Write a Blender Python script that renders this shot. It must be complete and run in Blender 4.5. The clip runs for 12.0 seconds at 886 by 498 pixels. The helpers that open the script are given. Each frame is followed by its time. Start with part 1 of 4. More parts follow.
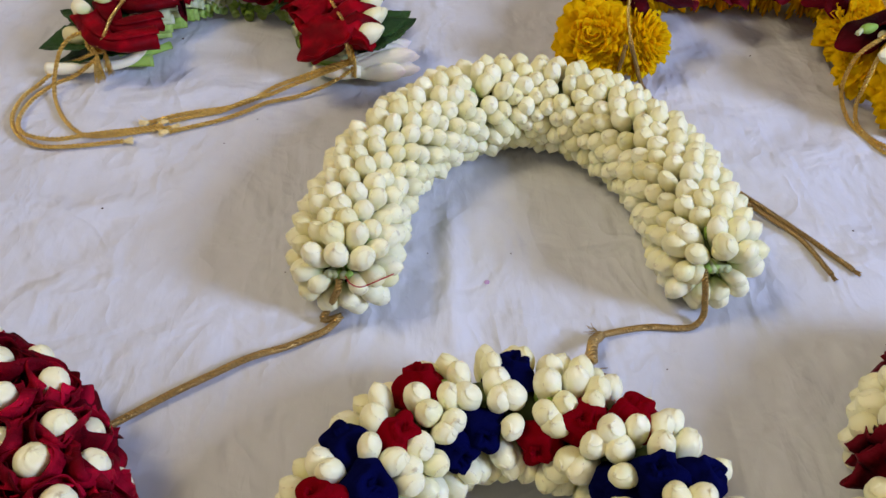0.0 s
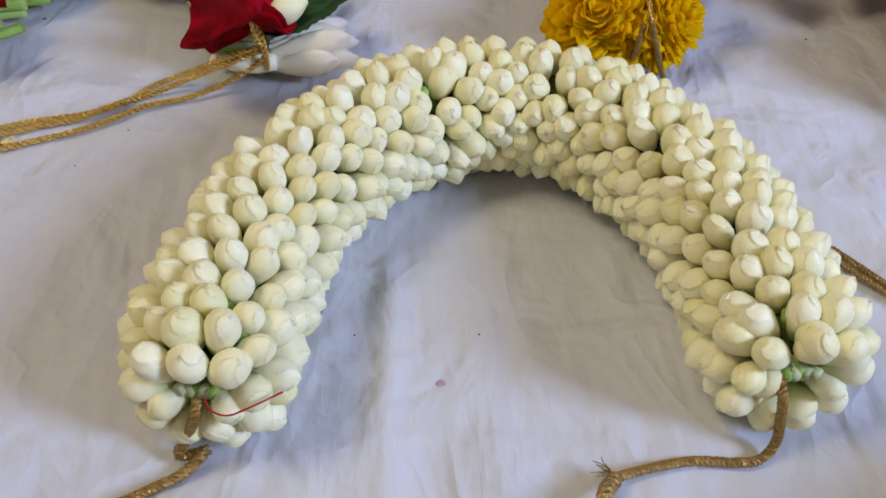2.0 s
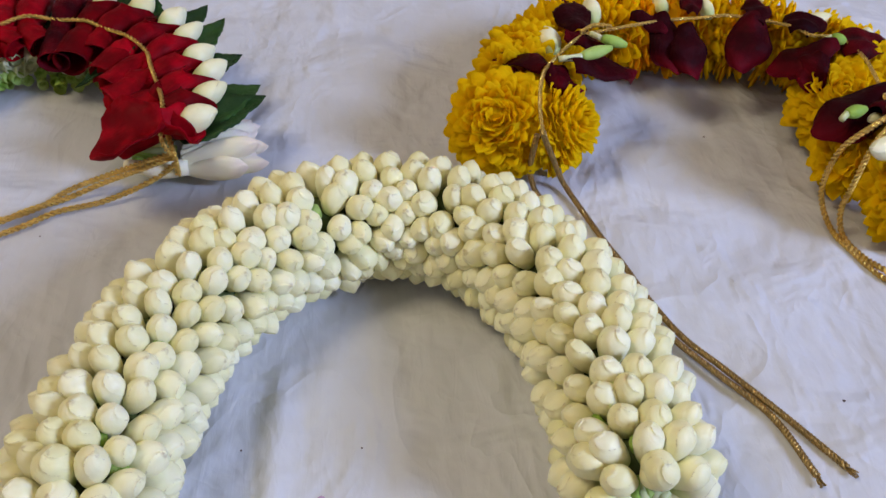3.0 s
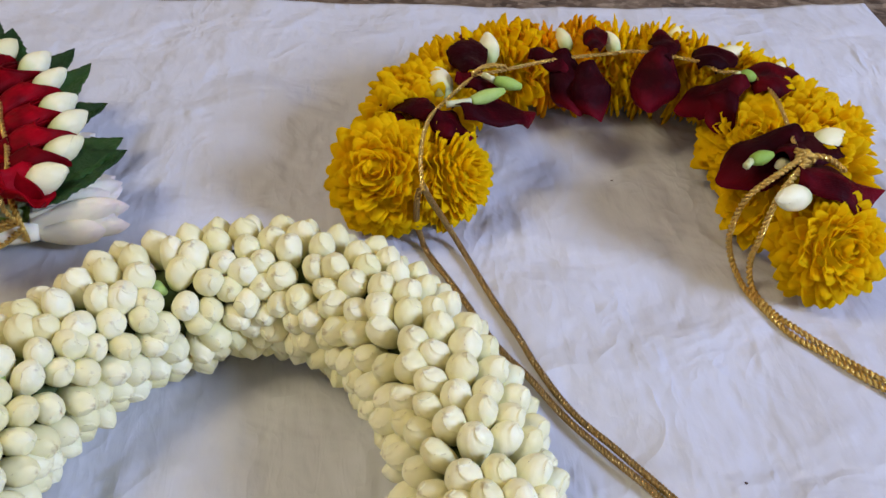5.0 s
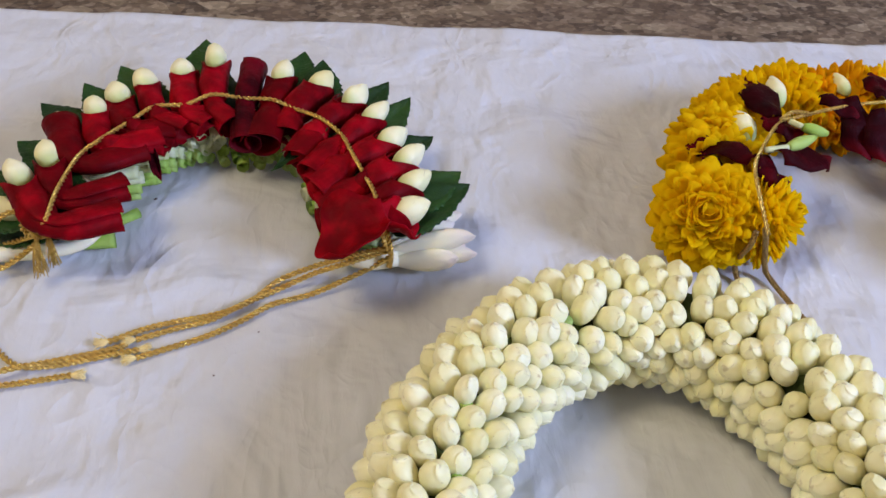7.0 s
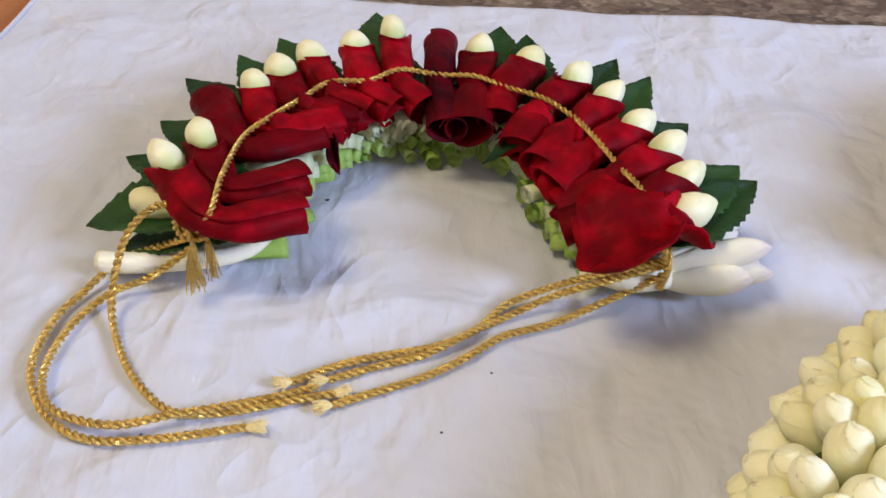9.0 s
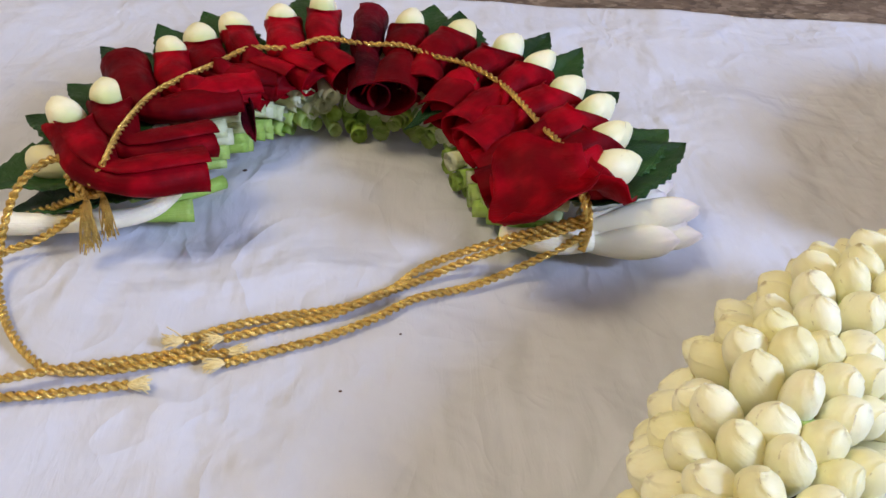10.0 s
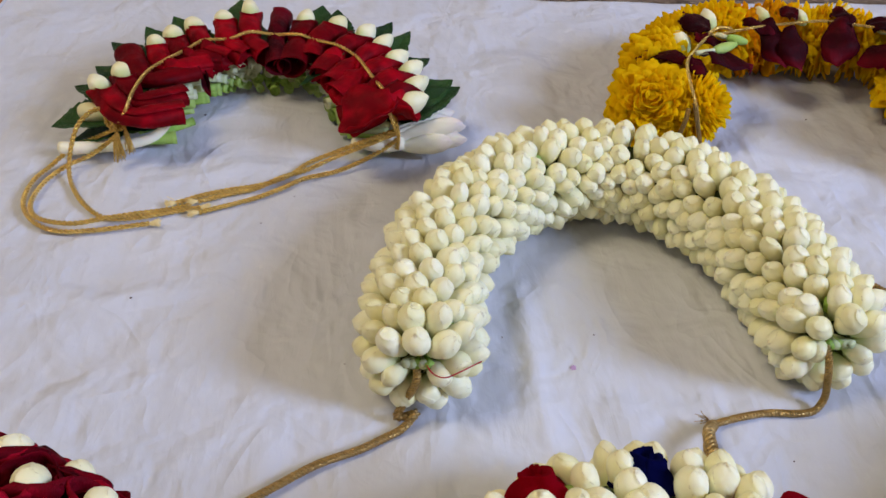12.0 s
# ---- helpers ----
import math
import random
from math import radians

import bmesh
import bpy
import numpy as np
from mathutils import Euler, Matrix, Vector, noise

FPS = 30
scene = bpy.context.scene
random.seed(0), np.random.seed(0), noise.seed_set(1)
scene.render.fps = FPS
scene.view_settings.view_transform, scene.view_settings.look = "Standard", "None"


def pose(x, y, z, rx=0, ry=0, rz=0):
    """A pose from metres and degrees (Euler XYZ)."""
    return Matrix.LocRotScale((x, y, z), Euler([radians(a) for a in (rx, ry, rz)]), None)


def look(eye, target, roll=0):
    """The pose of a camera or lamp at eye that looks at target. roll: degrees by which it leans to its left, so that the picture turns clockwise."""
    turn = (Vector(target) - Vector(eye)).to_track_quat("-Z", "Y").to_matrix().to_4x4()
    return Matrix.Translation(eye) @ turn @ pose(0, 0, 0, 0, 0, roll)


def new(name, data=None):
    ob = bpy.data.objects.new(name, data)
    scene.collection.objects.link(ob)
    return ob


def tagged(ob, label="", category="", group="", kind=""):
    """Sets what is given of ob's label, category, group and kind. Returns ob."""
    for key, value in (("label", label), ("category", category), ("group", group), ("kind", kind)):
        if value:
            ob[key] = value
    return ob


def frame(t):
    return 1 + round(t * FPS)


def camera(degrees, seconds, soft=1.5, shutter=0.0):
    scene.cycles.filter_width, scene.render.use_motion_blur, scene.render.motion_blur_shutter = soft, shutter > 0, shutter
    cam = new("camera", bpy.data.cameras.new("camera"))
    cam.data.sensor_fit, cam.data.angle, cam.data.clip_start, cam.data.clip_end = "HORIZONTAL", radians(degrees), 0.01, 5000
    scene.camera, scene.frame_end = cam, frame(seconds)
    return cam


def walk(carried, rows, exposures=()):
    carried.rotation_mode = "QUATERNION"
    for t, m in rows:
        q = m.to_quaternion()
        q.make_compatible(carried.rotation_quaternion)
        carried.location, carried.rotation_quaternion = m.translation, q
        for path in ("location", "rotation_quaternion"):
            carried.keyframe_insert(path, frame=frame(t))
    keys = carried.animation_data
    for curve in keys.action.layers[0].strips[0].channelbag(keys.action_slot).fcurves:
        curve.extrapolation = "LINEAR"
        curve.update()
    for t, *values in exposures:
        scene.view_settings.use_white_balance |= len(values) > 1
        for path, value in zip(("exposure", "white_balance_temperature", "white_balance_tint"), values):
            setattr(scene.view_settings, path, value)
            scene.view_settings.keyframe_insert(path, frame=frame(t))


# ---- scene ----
cam = camera(53.0, 12.0)
PATH = [
    (0, (-0.002, -0.067, 0.281), (0.057, 1.377, -1.102), 2.3),
    (0.5, (0.002, -0.032, 0.269), (0.068, 1.414, -1.111), 2.5),
    (1, (0.008, 0.009, 0.246), (0.074, 1.443, -1.146), 2.4),
    (1.5, (0.014, 0.037, 0.225), (0.085, 1.471, -1.167), 2.4),
    (2, (0.02, 0.049, 0.208), (0.092, 1.477, -1.191), 2.4),
    (2.5, (0.027, 0.054, 0.22), (0.096, 1.484, -1.176), 2.6),
    (3, (0.05, 0.057, 0.238), (0.167, 1.534, -1.106), 3.3),
    (3.5, (0.076, 0.077, 0.239), (0.197, 1.551, -1.107), 2.9),
    (3.7, (0.079, 0.078, 0.236), (0.25, 1.584, -1.068), 3.9),
    (5.3, (0.088, 0.092, 0.234), (0.266, 1.578, -1.093), 3.4),
    (5.5, (0.084, 0.091, 0.233), (0.263, 1.576, -1.094), 3.3),
    (6, (0.061, 0.088, 0.249), (0.25, 1.569, -1.082), 3.4),
    (6.5, (0.023, 0.077, 0.271), (0.197, 1.561, -1.059), 3.0),
    (7, (-0.039, 0.089, 0.261), (0.09, 1.561, -1.086), 4.1),
    (7.5, (-0.072, 0.115, 0.22), (-0.016, 1.583, -1.137), 3.1),
    (9.3, (-0.108, 0.154, 0.178), (-0.075, 1.739, -1.042), 2.6),
    (9.5, (-0.103, 0.155, 0.171), (-0.065, 1.759, -1.023), 2.8),
    (10, (-0.085, 0.147, 0.157), (-0.021, 1.767, -1.014), 3.3),
    (10.5, (-0.069, 0.13, 0.143), (0.031, 1.752, -1.022), 3.5),
    (11, (-0.063, 0.085, 0.166), (0.065, 1.698, -1.008), 3.4),
    (11.5, (-0.052, 0.03, 0.206), (0.075, 1.621, -1.0), 2.4),
    (12, (-0.043, -0.036, 0.249), (0.082, 1.536, -0.982), 2.1),
]
EXPOSURES = [(0, -0.47), (2.5, -0.55), (5.5, -0.44), (7.0, -0.30), (7.5, -0.28), (9.5, -0.03), (10.5, -0.36), (12, -0.47)]
walk(cam, [(t, look(eye, target, roll)) for t, eye, target, roll in PATH], EXPOSURES)

# ---- world, windows' light, exposure ----
world = bpy.data.worlds.new("sky")
scene.world = world
world.use_nodes = True
wn = world.node_tree.nodes
sky = wn.new("ShaderNodeTexSky")
sky.sky_type, sky.sun_disc, sky.sun_elevation, sky.sun_rotation = "NISHITA", False, radians(40), radians(60)
world.node_tree.links.new(sky.outputs[0], wn["Background"].inputs[0])
wn["Background"].inputs[1].default_value = 0.08


def window_light(name, eye, target, w, h, watts, color):
    d = bpy.data.lights.new(name, "AREA")
    d.shape, d.size, d.size_y, d.energy, d.color = "RECTANGLE", w, h, watts, color
    ob = new(name, d)
    ob.matrix_world = look(eye, target)
    return ob


COOL_W, WARM_W = 67.0, 19.5
window_light("window_light", (1.66, -0.50, 1.06), (0.0, 0.32, 0.0), 0.50, 0.62, COOL_W, (0.48, 0.592, 1.0))
window_light("window_light", (-0.93, 0.15, 1.75), (0.05, 0.28, 0.0), 0.55, 0.62, WARM_W, (1.0, 0.85, 0.57))


# ---- materials ----
class Nodes:
    """Short hand for building a node material."""

    def __init__(self, name, rough=0.6, metal=0.0, spec=0.5):
        self.m = bpy.data.materials.new(name)
        self.m.use_nodes = True
        self.t = self.m.node_tree
        self.b = self.t.nodes["Principled BSDF"]
        self.put("Roughness", rough), self.put("Metallic", metal), self.put("Specular IOR Level", spec)

    def put(self, socket, value):
        if hasattr(value, "node"):
            self.t.links.new(value, self.b.inputs[socket])
        else:
            self.b.inputs[socket].default_value = value

    def feed(self, socket, value):
        if hasattr(value, "node"):
            self.t.links.new(value, socket)
        else:
            socket.default_value = value

    def coords(self, which="Object"):
        return self.t.nodes.new("ShaderNodeTexCoord").outputs[which]

    def mapped(self, vec, scale=(1, 1, 1), rot=(0, 0, 0)):
        n = self.t.nodes.new("ShaderNodeMapping")
        self.feed(n.inputs["Vector"], vec)
        n.inputs["Scale"].default_value, n.inputs["Rotation"].default_value = scale, rot
        return n.outputs[0]

    def noise(self, vec, scale, detail=3.0, rough=0.55, out="Fac", distortion=0.0):
        n = self.t.nodes.new("ShaderNodeTexNoise")
        self.feed(n.inputs["Vector"], vec)
        n.inputs["Scale"].default_value, n.inputs["Detail"].default_value = scale, detail
        n.inputs["Roughness"].default_value, n.inputs["Distortion"].default_value = rough, distortion
        return n.outputs[out]

    def voronoi(self, vec, scale, out="Distance", feature="F1", rand=1.0):
        n = self.t.nodes.new("ShaderNodeTexVoronoi")
        n.feature = feature
        self.feed(n.inputs["Vector"], vec)
        n.inputs["Scale"].default_value, n.inputs["Randomness"].default_value = scale, rand
        return n.outputs[out]

    def wave(self, vec, scale, distortion=0.0, axis="X"):
        n = self.t.nodes.new("ShaderNodeTexWave")
        n.bands_direction = axis
        self.feed(n.inputs["Vector"], vec)
        n.inputs["Scale"].default_value, n.inputs["Distortion"].default_value = scale, distortion
        return n.outputs["Fac"]

    def ramp(self, fac, stops):
        n = self.t.nodes.new("ShaderNodeValToRGB")
        self.feed(n.inputs[0], fac)
        e = n.color_ramp.elements
        while len(e) < len(stops):
            e.new(0.5)
        for q, (p, c) in zip(e, stops):
            q.position, q.color = p, (*c, 1) if isinstance(c, tuple) else (c, c, c, 1)
        return n.outputs[0]

    def mix(self, fac, a, b, mode="MIX"):
        n = self.t.nodes.new("ShaderNodeMix")
        n.data_type, n.blend_type = "RGBA", mode
        for k, v in ((0, fac), (6, a), (7, b)):
            self.feed(n.inputs[k], (*v, 1) if isinstance(v, tuple) else v)
        return n.outputs[2]

    def math(self, op, a, b=0.0, c=0.0):
        n = self.t.nodes.new("ShaderNodeMath")
        n.operation = op
        for k, v in enumerate((a, b, c)):
            self.feed(n.inputs[k], v)
        return n.outputs[0]

    def split(self, vec):
        n = self.t.nodes.new("ShaderNodeSeparateXYZ")
        self.feed(n.inputs[0], vec)
        return n.outputs

    def chance(self, island=False):
        if island:
            return self.t.nodes.new("ShaderNodeNewGeometry").outputs["Random Per Island"]
        return self.t.nodes.new("ShaderNodeObjectInfo").outputs["Random"]

    def bump(self, height, distance, strength=1.0):
        n = self.t.nodes.new("ShaderNodeBump")
        self.feed(n.inputs["Height"], height)
        n.inputs["Distance"].default_value, n.inputs["Strength"].default_value = distance, strength
        self.put("Normal", n.outputs[0])


def world_coords(k):
    return k.t.nodes.new("ShaderNodeNewGeometry").outputs["Position"]


def bud_material(name, island):
    """Creamy waxy petals, green at the foot, with bruised brown petal edges."""
    k = Nodes(name, 0.45, spec=0.35)
    u, v, _ = k.split(k.coords("UV"))
    r = k.chance(island)
    cream = k.ramp(r, [(0.0, (0.80, 0.75, 0.40)), (0.35, (0.86, 0.82, 0.50)), (0.7, (0.89, 0.86, 0.57)), (1.0, (0.81, 0.77, 0.40))])
    p = world_coords(k)
    cream = k.mix(k.ramp(k.noise(p, 260, 4), [(0.45, 0.0), (0.8, 0.35)]), cream, (0.76, 0.68, 0.33))
    foot = k.ramp(v, [(0.0, 1.0), (0.20, 0.65), (0.42, 0.0)])
    col = k.mix(foot, cream, (0.50, 0.58, 0.20))
    edge = k.math("FRACT", u)
    line = k.ramp(edge, [(0.0, 1.0), (0.07, 0.0)])
    high = k.ramp(v, [(0.58, 0.0), (0.74, 1.0)])
    torn = k.ramp(k.noise(p, 750, 3), [(0.53, 0.0), (0.60, 1.0)])
    mark = k.math("MULTIPLY", k.math("MULTIPLY", line, high), torn)
    col = k.mix(k.math("MULTIPLY", mark, 0.55), col, (0.26, 0.16, 0.05))
    tip = k.math("MULTIPLY", k.ramp(v, [(0.975, 0.0), (0.998, 1.0)]), k.ramp(k.noise(p, 420, 2), [(0.50, 0.0), (0.66, 0.5)]))
    col = k.mix(tip, col, (0.30, 0.19, 0.06))
    k.put("Base Color", col)
    k.put("Subsurface Weight", 0.25)
    k.put("Subsurface Radius", (0.003, 0.0026, 0.0015))
    k.put("Subsurface Scale", 0.5)
    creases = k.noise(k.mapped(k.coords("UV"), (7, 2.2, 1)), 1.0, 3, distortion=0.6)
    k.bump(k.math("ADD", k.noise(p, 600, 3), creases), 0.00022, 0.5)
    return k.m


def petal_material(name, stops, rough=0.55, grain=900.0, wet=0.18, veins=0.0004, edge=None, glow=0.15, thin=0.0):
    k = Nodes(name, rough, spec=wet)
    p = world_coords(k)
    u, v, _ = k.split(k.coords("UV"))
    big = k.noise(p, 90, 3)
    col = k.ramp(k.math("ADD", k.math("MULTIPLY", big, 0.7), k.math("MULTIPLY", k.chance(), 0.3)), stops)
    if edge:
        col = k.mix(k.ramp(v, [(0.70, 0.0), (0.98, 0.75)]), col, edge)
    k.put("Base Color", col)
    k.put("Roughness", k.ramp(k.noise(p, 300, 2), [(0.3, rough - 0.1), (0.7, rough + 0.12)]))
    k.put("Subsurface Weight", glow)
    k.put("Subsurface Radius", (0.004, 0.003, 0.001))
    k.put("Subsurface Scale", 0.8)
    vein = k.wave(k.mapped(k.coords("UV"), (9, 0.6, 1)), 1.0, 2.5)
    k.bump(k.math("ADD", k.math("MULTIPLY", vein, 0.25), k.noise(p, grain, 2)), veins, 0.6)
    if thin:
        through_light, both = k.t.nodes.new("ShaderNodeBsdfTranslucent"), k.t.nodes.new("ShaderNodeMixShader")
        k.feed(through_light.inputs["Color"], col)
        both.inputs[0].default_value = thin
        k.t.links.new(k.b.outputs[0], both.inputs[1])
        k.t.links.new(through_light.outputs[0], both.inputs[2])
        k.t.links.new(both.outputs[0], k.t.nodes["Material Output"].inputs["Surface"])
    return k.m


def cloth_material():
    k = Nodes("white_cotton", 0.9, spec=0.1)
    p = world_coords(k)
    col = k.ramp(k.noise(p, 9, 4), [(0.3, (0.555, 0.56, 0.565)), (0.7, (0.62, 0.625, 0.63))])
    stain = k.ramp(k.noise(p, 5.5, 5, 0.6), [(0.58, 0.0), (0.78, 0.35)])
    col = k.mix(stain, col, (0.50, 0.475, 0.45))
    k.put("Base Color", col)
    k.put("Sheen Weight", 0.15)
    streak = k.noise(k.mapped(p, (62, 17, 40), (0, 0, 0.35)), 1.0, 2, 0.4, distortion=0.4)
    crumple = k.noise(k.mapped(p, (20, 25, 20)), 1.0, 3, 0.42, distortion=0.5)
    fine = k.noise(k.mapped(p, (210, 46, 80), (0, 0, 0.45)), 1.0, 4, 0.55, distortion=1.2)
    ridge = k.math("ABSOLUTE", k.math("SUBTRACT", k.noise(k.mapped(p, (30, 21, 20), (0, 0, -0.5)), 1.0, 2, 0.5, distortion=1.0), 0.5))
    pleat = k.math("ABSOLUTE", k.math("SUBTRACT", k.noise(k.mapped(p, (75, 48, 20), (0, 0, 0.8)), 1.0, 2, 0.5, distortion=0.8), 0.5))
    h = k.math("ADD", k.math("ADD", k.math("MULTIPLY", streak, 0.28), crumple), k.math("MULTIPLY", fine, 0.032))
    h = k.math("SUBTRACT", h, k.math("ADD", k.math("MULTIPLY", ridge, 0.45), k.math("MULTIPLY", pleat, 0.10)))
    k.bump(h, 0.0120, 0.75)
    return k.m


def granite_material():
    k = Nodes("brown_granite", 0.6, spec=0.3)
    p = world_coords(k)
    q = k.mapped(p, (70, 130, 100), (0, 0, 0.25))
    warp = k.mix(0.35, q, k.noise(q, 1.2, 3, out="Color"), "ADD")
    cell = k.split(k.voronoi(warp, 1.0, "Color"))[0]
    col = k.ramp(cell, [(0.0, (0.035, 0.022, 0.012)), (0.3, (0.085, 0.055, 0.03)), (0.62, (0.145, 0.10, 0.06)), (0.84, (0.25, 0.19, 0.12)), (1.0, (0.36, 0.29, 0.19))])
    fine = k.split(k.voronoi(k.mapped(p, (260, 330, 300)), 1.0, "Color"))[1]
    col = k.mix(0.4, col, k.ramp(fine, [(0.0, (0.04, 0.03, 0.02)), (0.6, (0.17, 0.12, 0.08)), (1.0, (0.42, 0.34, 0.25))]))
    col = k.mix(k.ramp(k.noise(p, 14, 3), [(0.45, 0.0), (0.7, 0.5)]), col, (0.15, 0.10, 0.065))
    k.put("Base Color", col)
    k.bump(k.noise(p, 320, 3), 0.0008, 0.4)
    return k.m


def gold_material(name, tone, rough):
    k = Nodes(name, rough, 0.85)
    u, v, _ = k.split(k.coords("UV"))
    fibre = k.noise(k.mapped(k.coords("UV"), (14, 900, 1), (0, 0, 0.5)), 1.0, 3)
    # the wide ramp puts metallic sparkle and dark gaps into the fibres' colour
    col = k.ramp(fibre, [(0.30, tuple(0.22 * c for c in tone)), (0.50, tone), (0.68, tuple(min(1, 1.5 * c) for c in tone))])
    k.put("Base Color", col)
    k.put("Roughness", k.ramp(fibre, [(0.3, rough + 0.2), (0.7, rough)]))
    k.bump(fibre, 0.0005, 0.9)
    return k.m


def plain_material(name, a, b, scale=4.0, rough=0.8, bump=0.001, spec=0.4):
    k = Nodes(name, rough, spec=spec)
    p = world_coords(k)
    k.put("Base Color", k.mix(k.noise(p, scale, 5), a, b))
    k.bump(k.noise(p, scale * 12, 4), bump, 0.5)
    return k.m


M_BUD = bud_material("jasmine_bud", False)
M_BUDS = bud_material("jasmine_buds", True)
M_CLOTH = cloth_material()
M_GRANITE = granite_material()
M_GOLD = gold_material("gold_thread", (0.84, 0.54, 0.13), 0.20)
M_FRAY = plain_material("pale_gold_fibre", (0.80, 0.62, 0.22), (0.90, 0.76, 0.38), 300.0, 0.5, 0.0001)
M_DULL = gold_material("dull_gold_thread", (0.42, 0.27, 0.085), 0.24)
M_RED = petal_material("red_petal", [(0.2, (0.05, 0.0003, 0.0015)), (0.5, (0.14, 0.0005, 0.003)), (0.8, (0.42, 0.0014, 0.010))], 0.55, veins=0.00018, wet=0.05, glow=0.04)
M_PINK = petal_material("crimson_petal", [(0.28, (0.030, 0.0004, 0.002)), (0.50, (0.14, 0.001, 0.007)), (0.70, (0.46, 0.004, 0.026))], 0.6, wet=0.04, glow=0.05)
M_MAROON = petal_material("maroon_petal", [(0.2, (0.010, 0.0004, 0.0015)), (0.5, (0.032, 0.0006, 0.0025)), (0.85, (0.15, 0.0015, 0.007))], 0.55, edge=(0.16, 0.003, 0.010), wet=0.05, glow=0.03)
M_YELLOW = petal_material("yellow_petal", [(0.2, (1.0, 0.65, 0.002)), (0.5, (1.0, 0.71, 0.003)), (0.85, (1.0, 0.77, 0.006))], 0.65, veins=0.0002, edge=(1.0, 0.71, 0.004), glow=0.0, wet=0.05, thin=0.50)
M_AMBER = petal_material("amber_petal", [(0.2, (0.92, 0.42, 0.002)), (0.6, (0.97, 0.52, 0.003)), (0.9, (1.0, 0.62, 0.01))], 0.65, veins=0.0002, glow=0.0, wet=0.06, thin=0.4)
M_LEAF = petal_material("leaf_green", [(0.2, (0.006, 0.026, 0.005)), (0.5, (0.015, 0.056, 0.010)), (0.85, (0.035, 0.100, 0.018))], 0.42, wet=0.22, veins=0.0008)
M_STALK = petal_material("stalk_green", [(0.2, (0.20, 0.36, 0.045)), (0.5, (0.34, 0.51, 0.09)), (0.85, (0.52, 0.63, 0.22))], 0.45)
M_PALE = petal_material("pale_stalk", [(0.2, (0.48, 0.56, 0.22)), (0.5, (0.64, 0.68, 0.36)), (0.85, (0.78, 0.78, 0.54))], 0.45)
M_WAX = petal_material("waxy_white_petal", [(0.2, (0.82, 0.76, 0.52)), (0.5, (0.90, 0.85, 0.61)), (0.85, (0.92, 0.88, 0.66))], 0.4, edge=(0.88, 0.74, 0.64))
M_CORE = plain_material("dark_green_core", (0.03, 0.05, 0.012), (0.10, 0.13, 0.03), 200.0, 0.8, 0.0008)
M_FELT_RED = plain_material("red_felt", (0.11, 0.0005, 0.003), (0.23, 0.001, 0.006), 150.0, 1.0, 0.0006, 0.02)
M_FELT_BLUE = plain_material("navy_felt", (0.001, 0.0015, 0.018), (0.002, 0.003, 0.048), 150.0, 1.0, 0.0006, 0.02)
M_THREAD = plain_material("red_thread", (0.45, 0.01, 0.02), (0.3, 0.01, 0.01), 300.0, 0.7, 0.0002)
M_WALL = plain_material("wall_paint", (0.64, 0.56, 0.46), (0.70, 0.62, 0.52), 2.0, 0.9, 0.002)
M_CEIL = plain_material("ceiling_paint", (0.78, 0.75, 0.70), (0.82, 0.79, 0.74), 2.0, 0.9, 0.002)
M_ORANGE = plain_material("terracotta", (0.36, 0.12, 0.035), (0.48, 0.19, 0.06), 30.0, 0.6, 0.001)
M_FRAME = plain_material("window_paint", (0.70, 0.70, 0.68), (0.78, 0.78, 0.76), 8.0, 0.5, 0.0005)
M_SPECK = plain_material("dark_crumb", (0.05, 0.035, 0.03), (0.12, 0.07, 0.05), 400.0, 0.9, 0.0003)
M_SMUDGE = plain_material("purple_smudge", (0.36, 0.20, 0.36), (0.52, 0.36, 0.50), 400.0, 0.9, 0.0002)
kg = Nodes("window_glass", 0.02)
kg.put("Transmission Weight", 1.0), kg.put("IOR", 1.45)
M_GLASS = kg.m


# ---- geometry helpers ----
def mesh_of(name, verts, faces, uvs=None, smooth=True):
    """uvs: one (u, v) a vertex."""
    me = bpy.data.meshes.new(name)
    me.from_pydata([tuple(v) for v in verts], [], faces)
    if uvs is not None:
        layer = me.uv_layers.new(name="UVMap")
        flat = np.zeros(len(me.loops), dtype=np.int32)
        me.loops.foreach_get("vertex_index", flat)
        layer.data.foreach_set("uv", np.asarray(uvs, dtype=np.float32)[flat].ravel())
    me.polygons.foreach_set("use_smooth", [smooth] * len(me.polygons))
    me.update()
    return me


def thick(me, depth):
    """Gives a sheet its thickness."""
    bm = bmesh.new()
    bm.from_mesh(me)
    bmesh.ops.solidify(bm, geom=bm.faces[:], thickness=depth)
    bm.to_mesh(me)
    bm.free()
    me.polygons.foreach_set("use_smooth", [True] * len(me.polygons))
    me.update()
    return me


def joined(name, pieces):
    """One mesh out of (mesh, matrix) pairs."""
    vs, fs, uv, base = [], [], [], 0
    for me, m in pieces:
        n = len(me.vertices)
        co = np.empty(n * 3, dtype=np.float32)
        me.vertices.foreach_get("co", co)
        a = np.array(m)
        vs.append(co.reshape(-1, 3) @ a[:3, :3].T + a[:3, 3])
        uvv = np.zeros((n, 2), dtype=np.float32)
        if me.uv_layers:
            raw = np.empty(len(me.loops) * 2, dtype=np.float32)
            me.uv_layers[0].data.foreach_get("uv", raw)
            idx = np.empty(len(me.loops), dtype=np.int32)
            me.loops.foreach_get("vertex_index", idx)
            uvv[idx] = raw.reshape(-1, 2)
        uv.append(uvv)
        fs += [[base + i for i in p.vertices] for p in me.polygons]
        base += n
    return mesh_of(name, np.concatenate(vs), fs, np.concatenate(uv))


def thing(name, at, label, category, group="", kind=""):
    e = new(name)
    e.empty_display_size = 0.01
    e.location = at
    return tagged(e, label, category, group, kind)


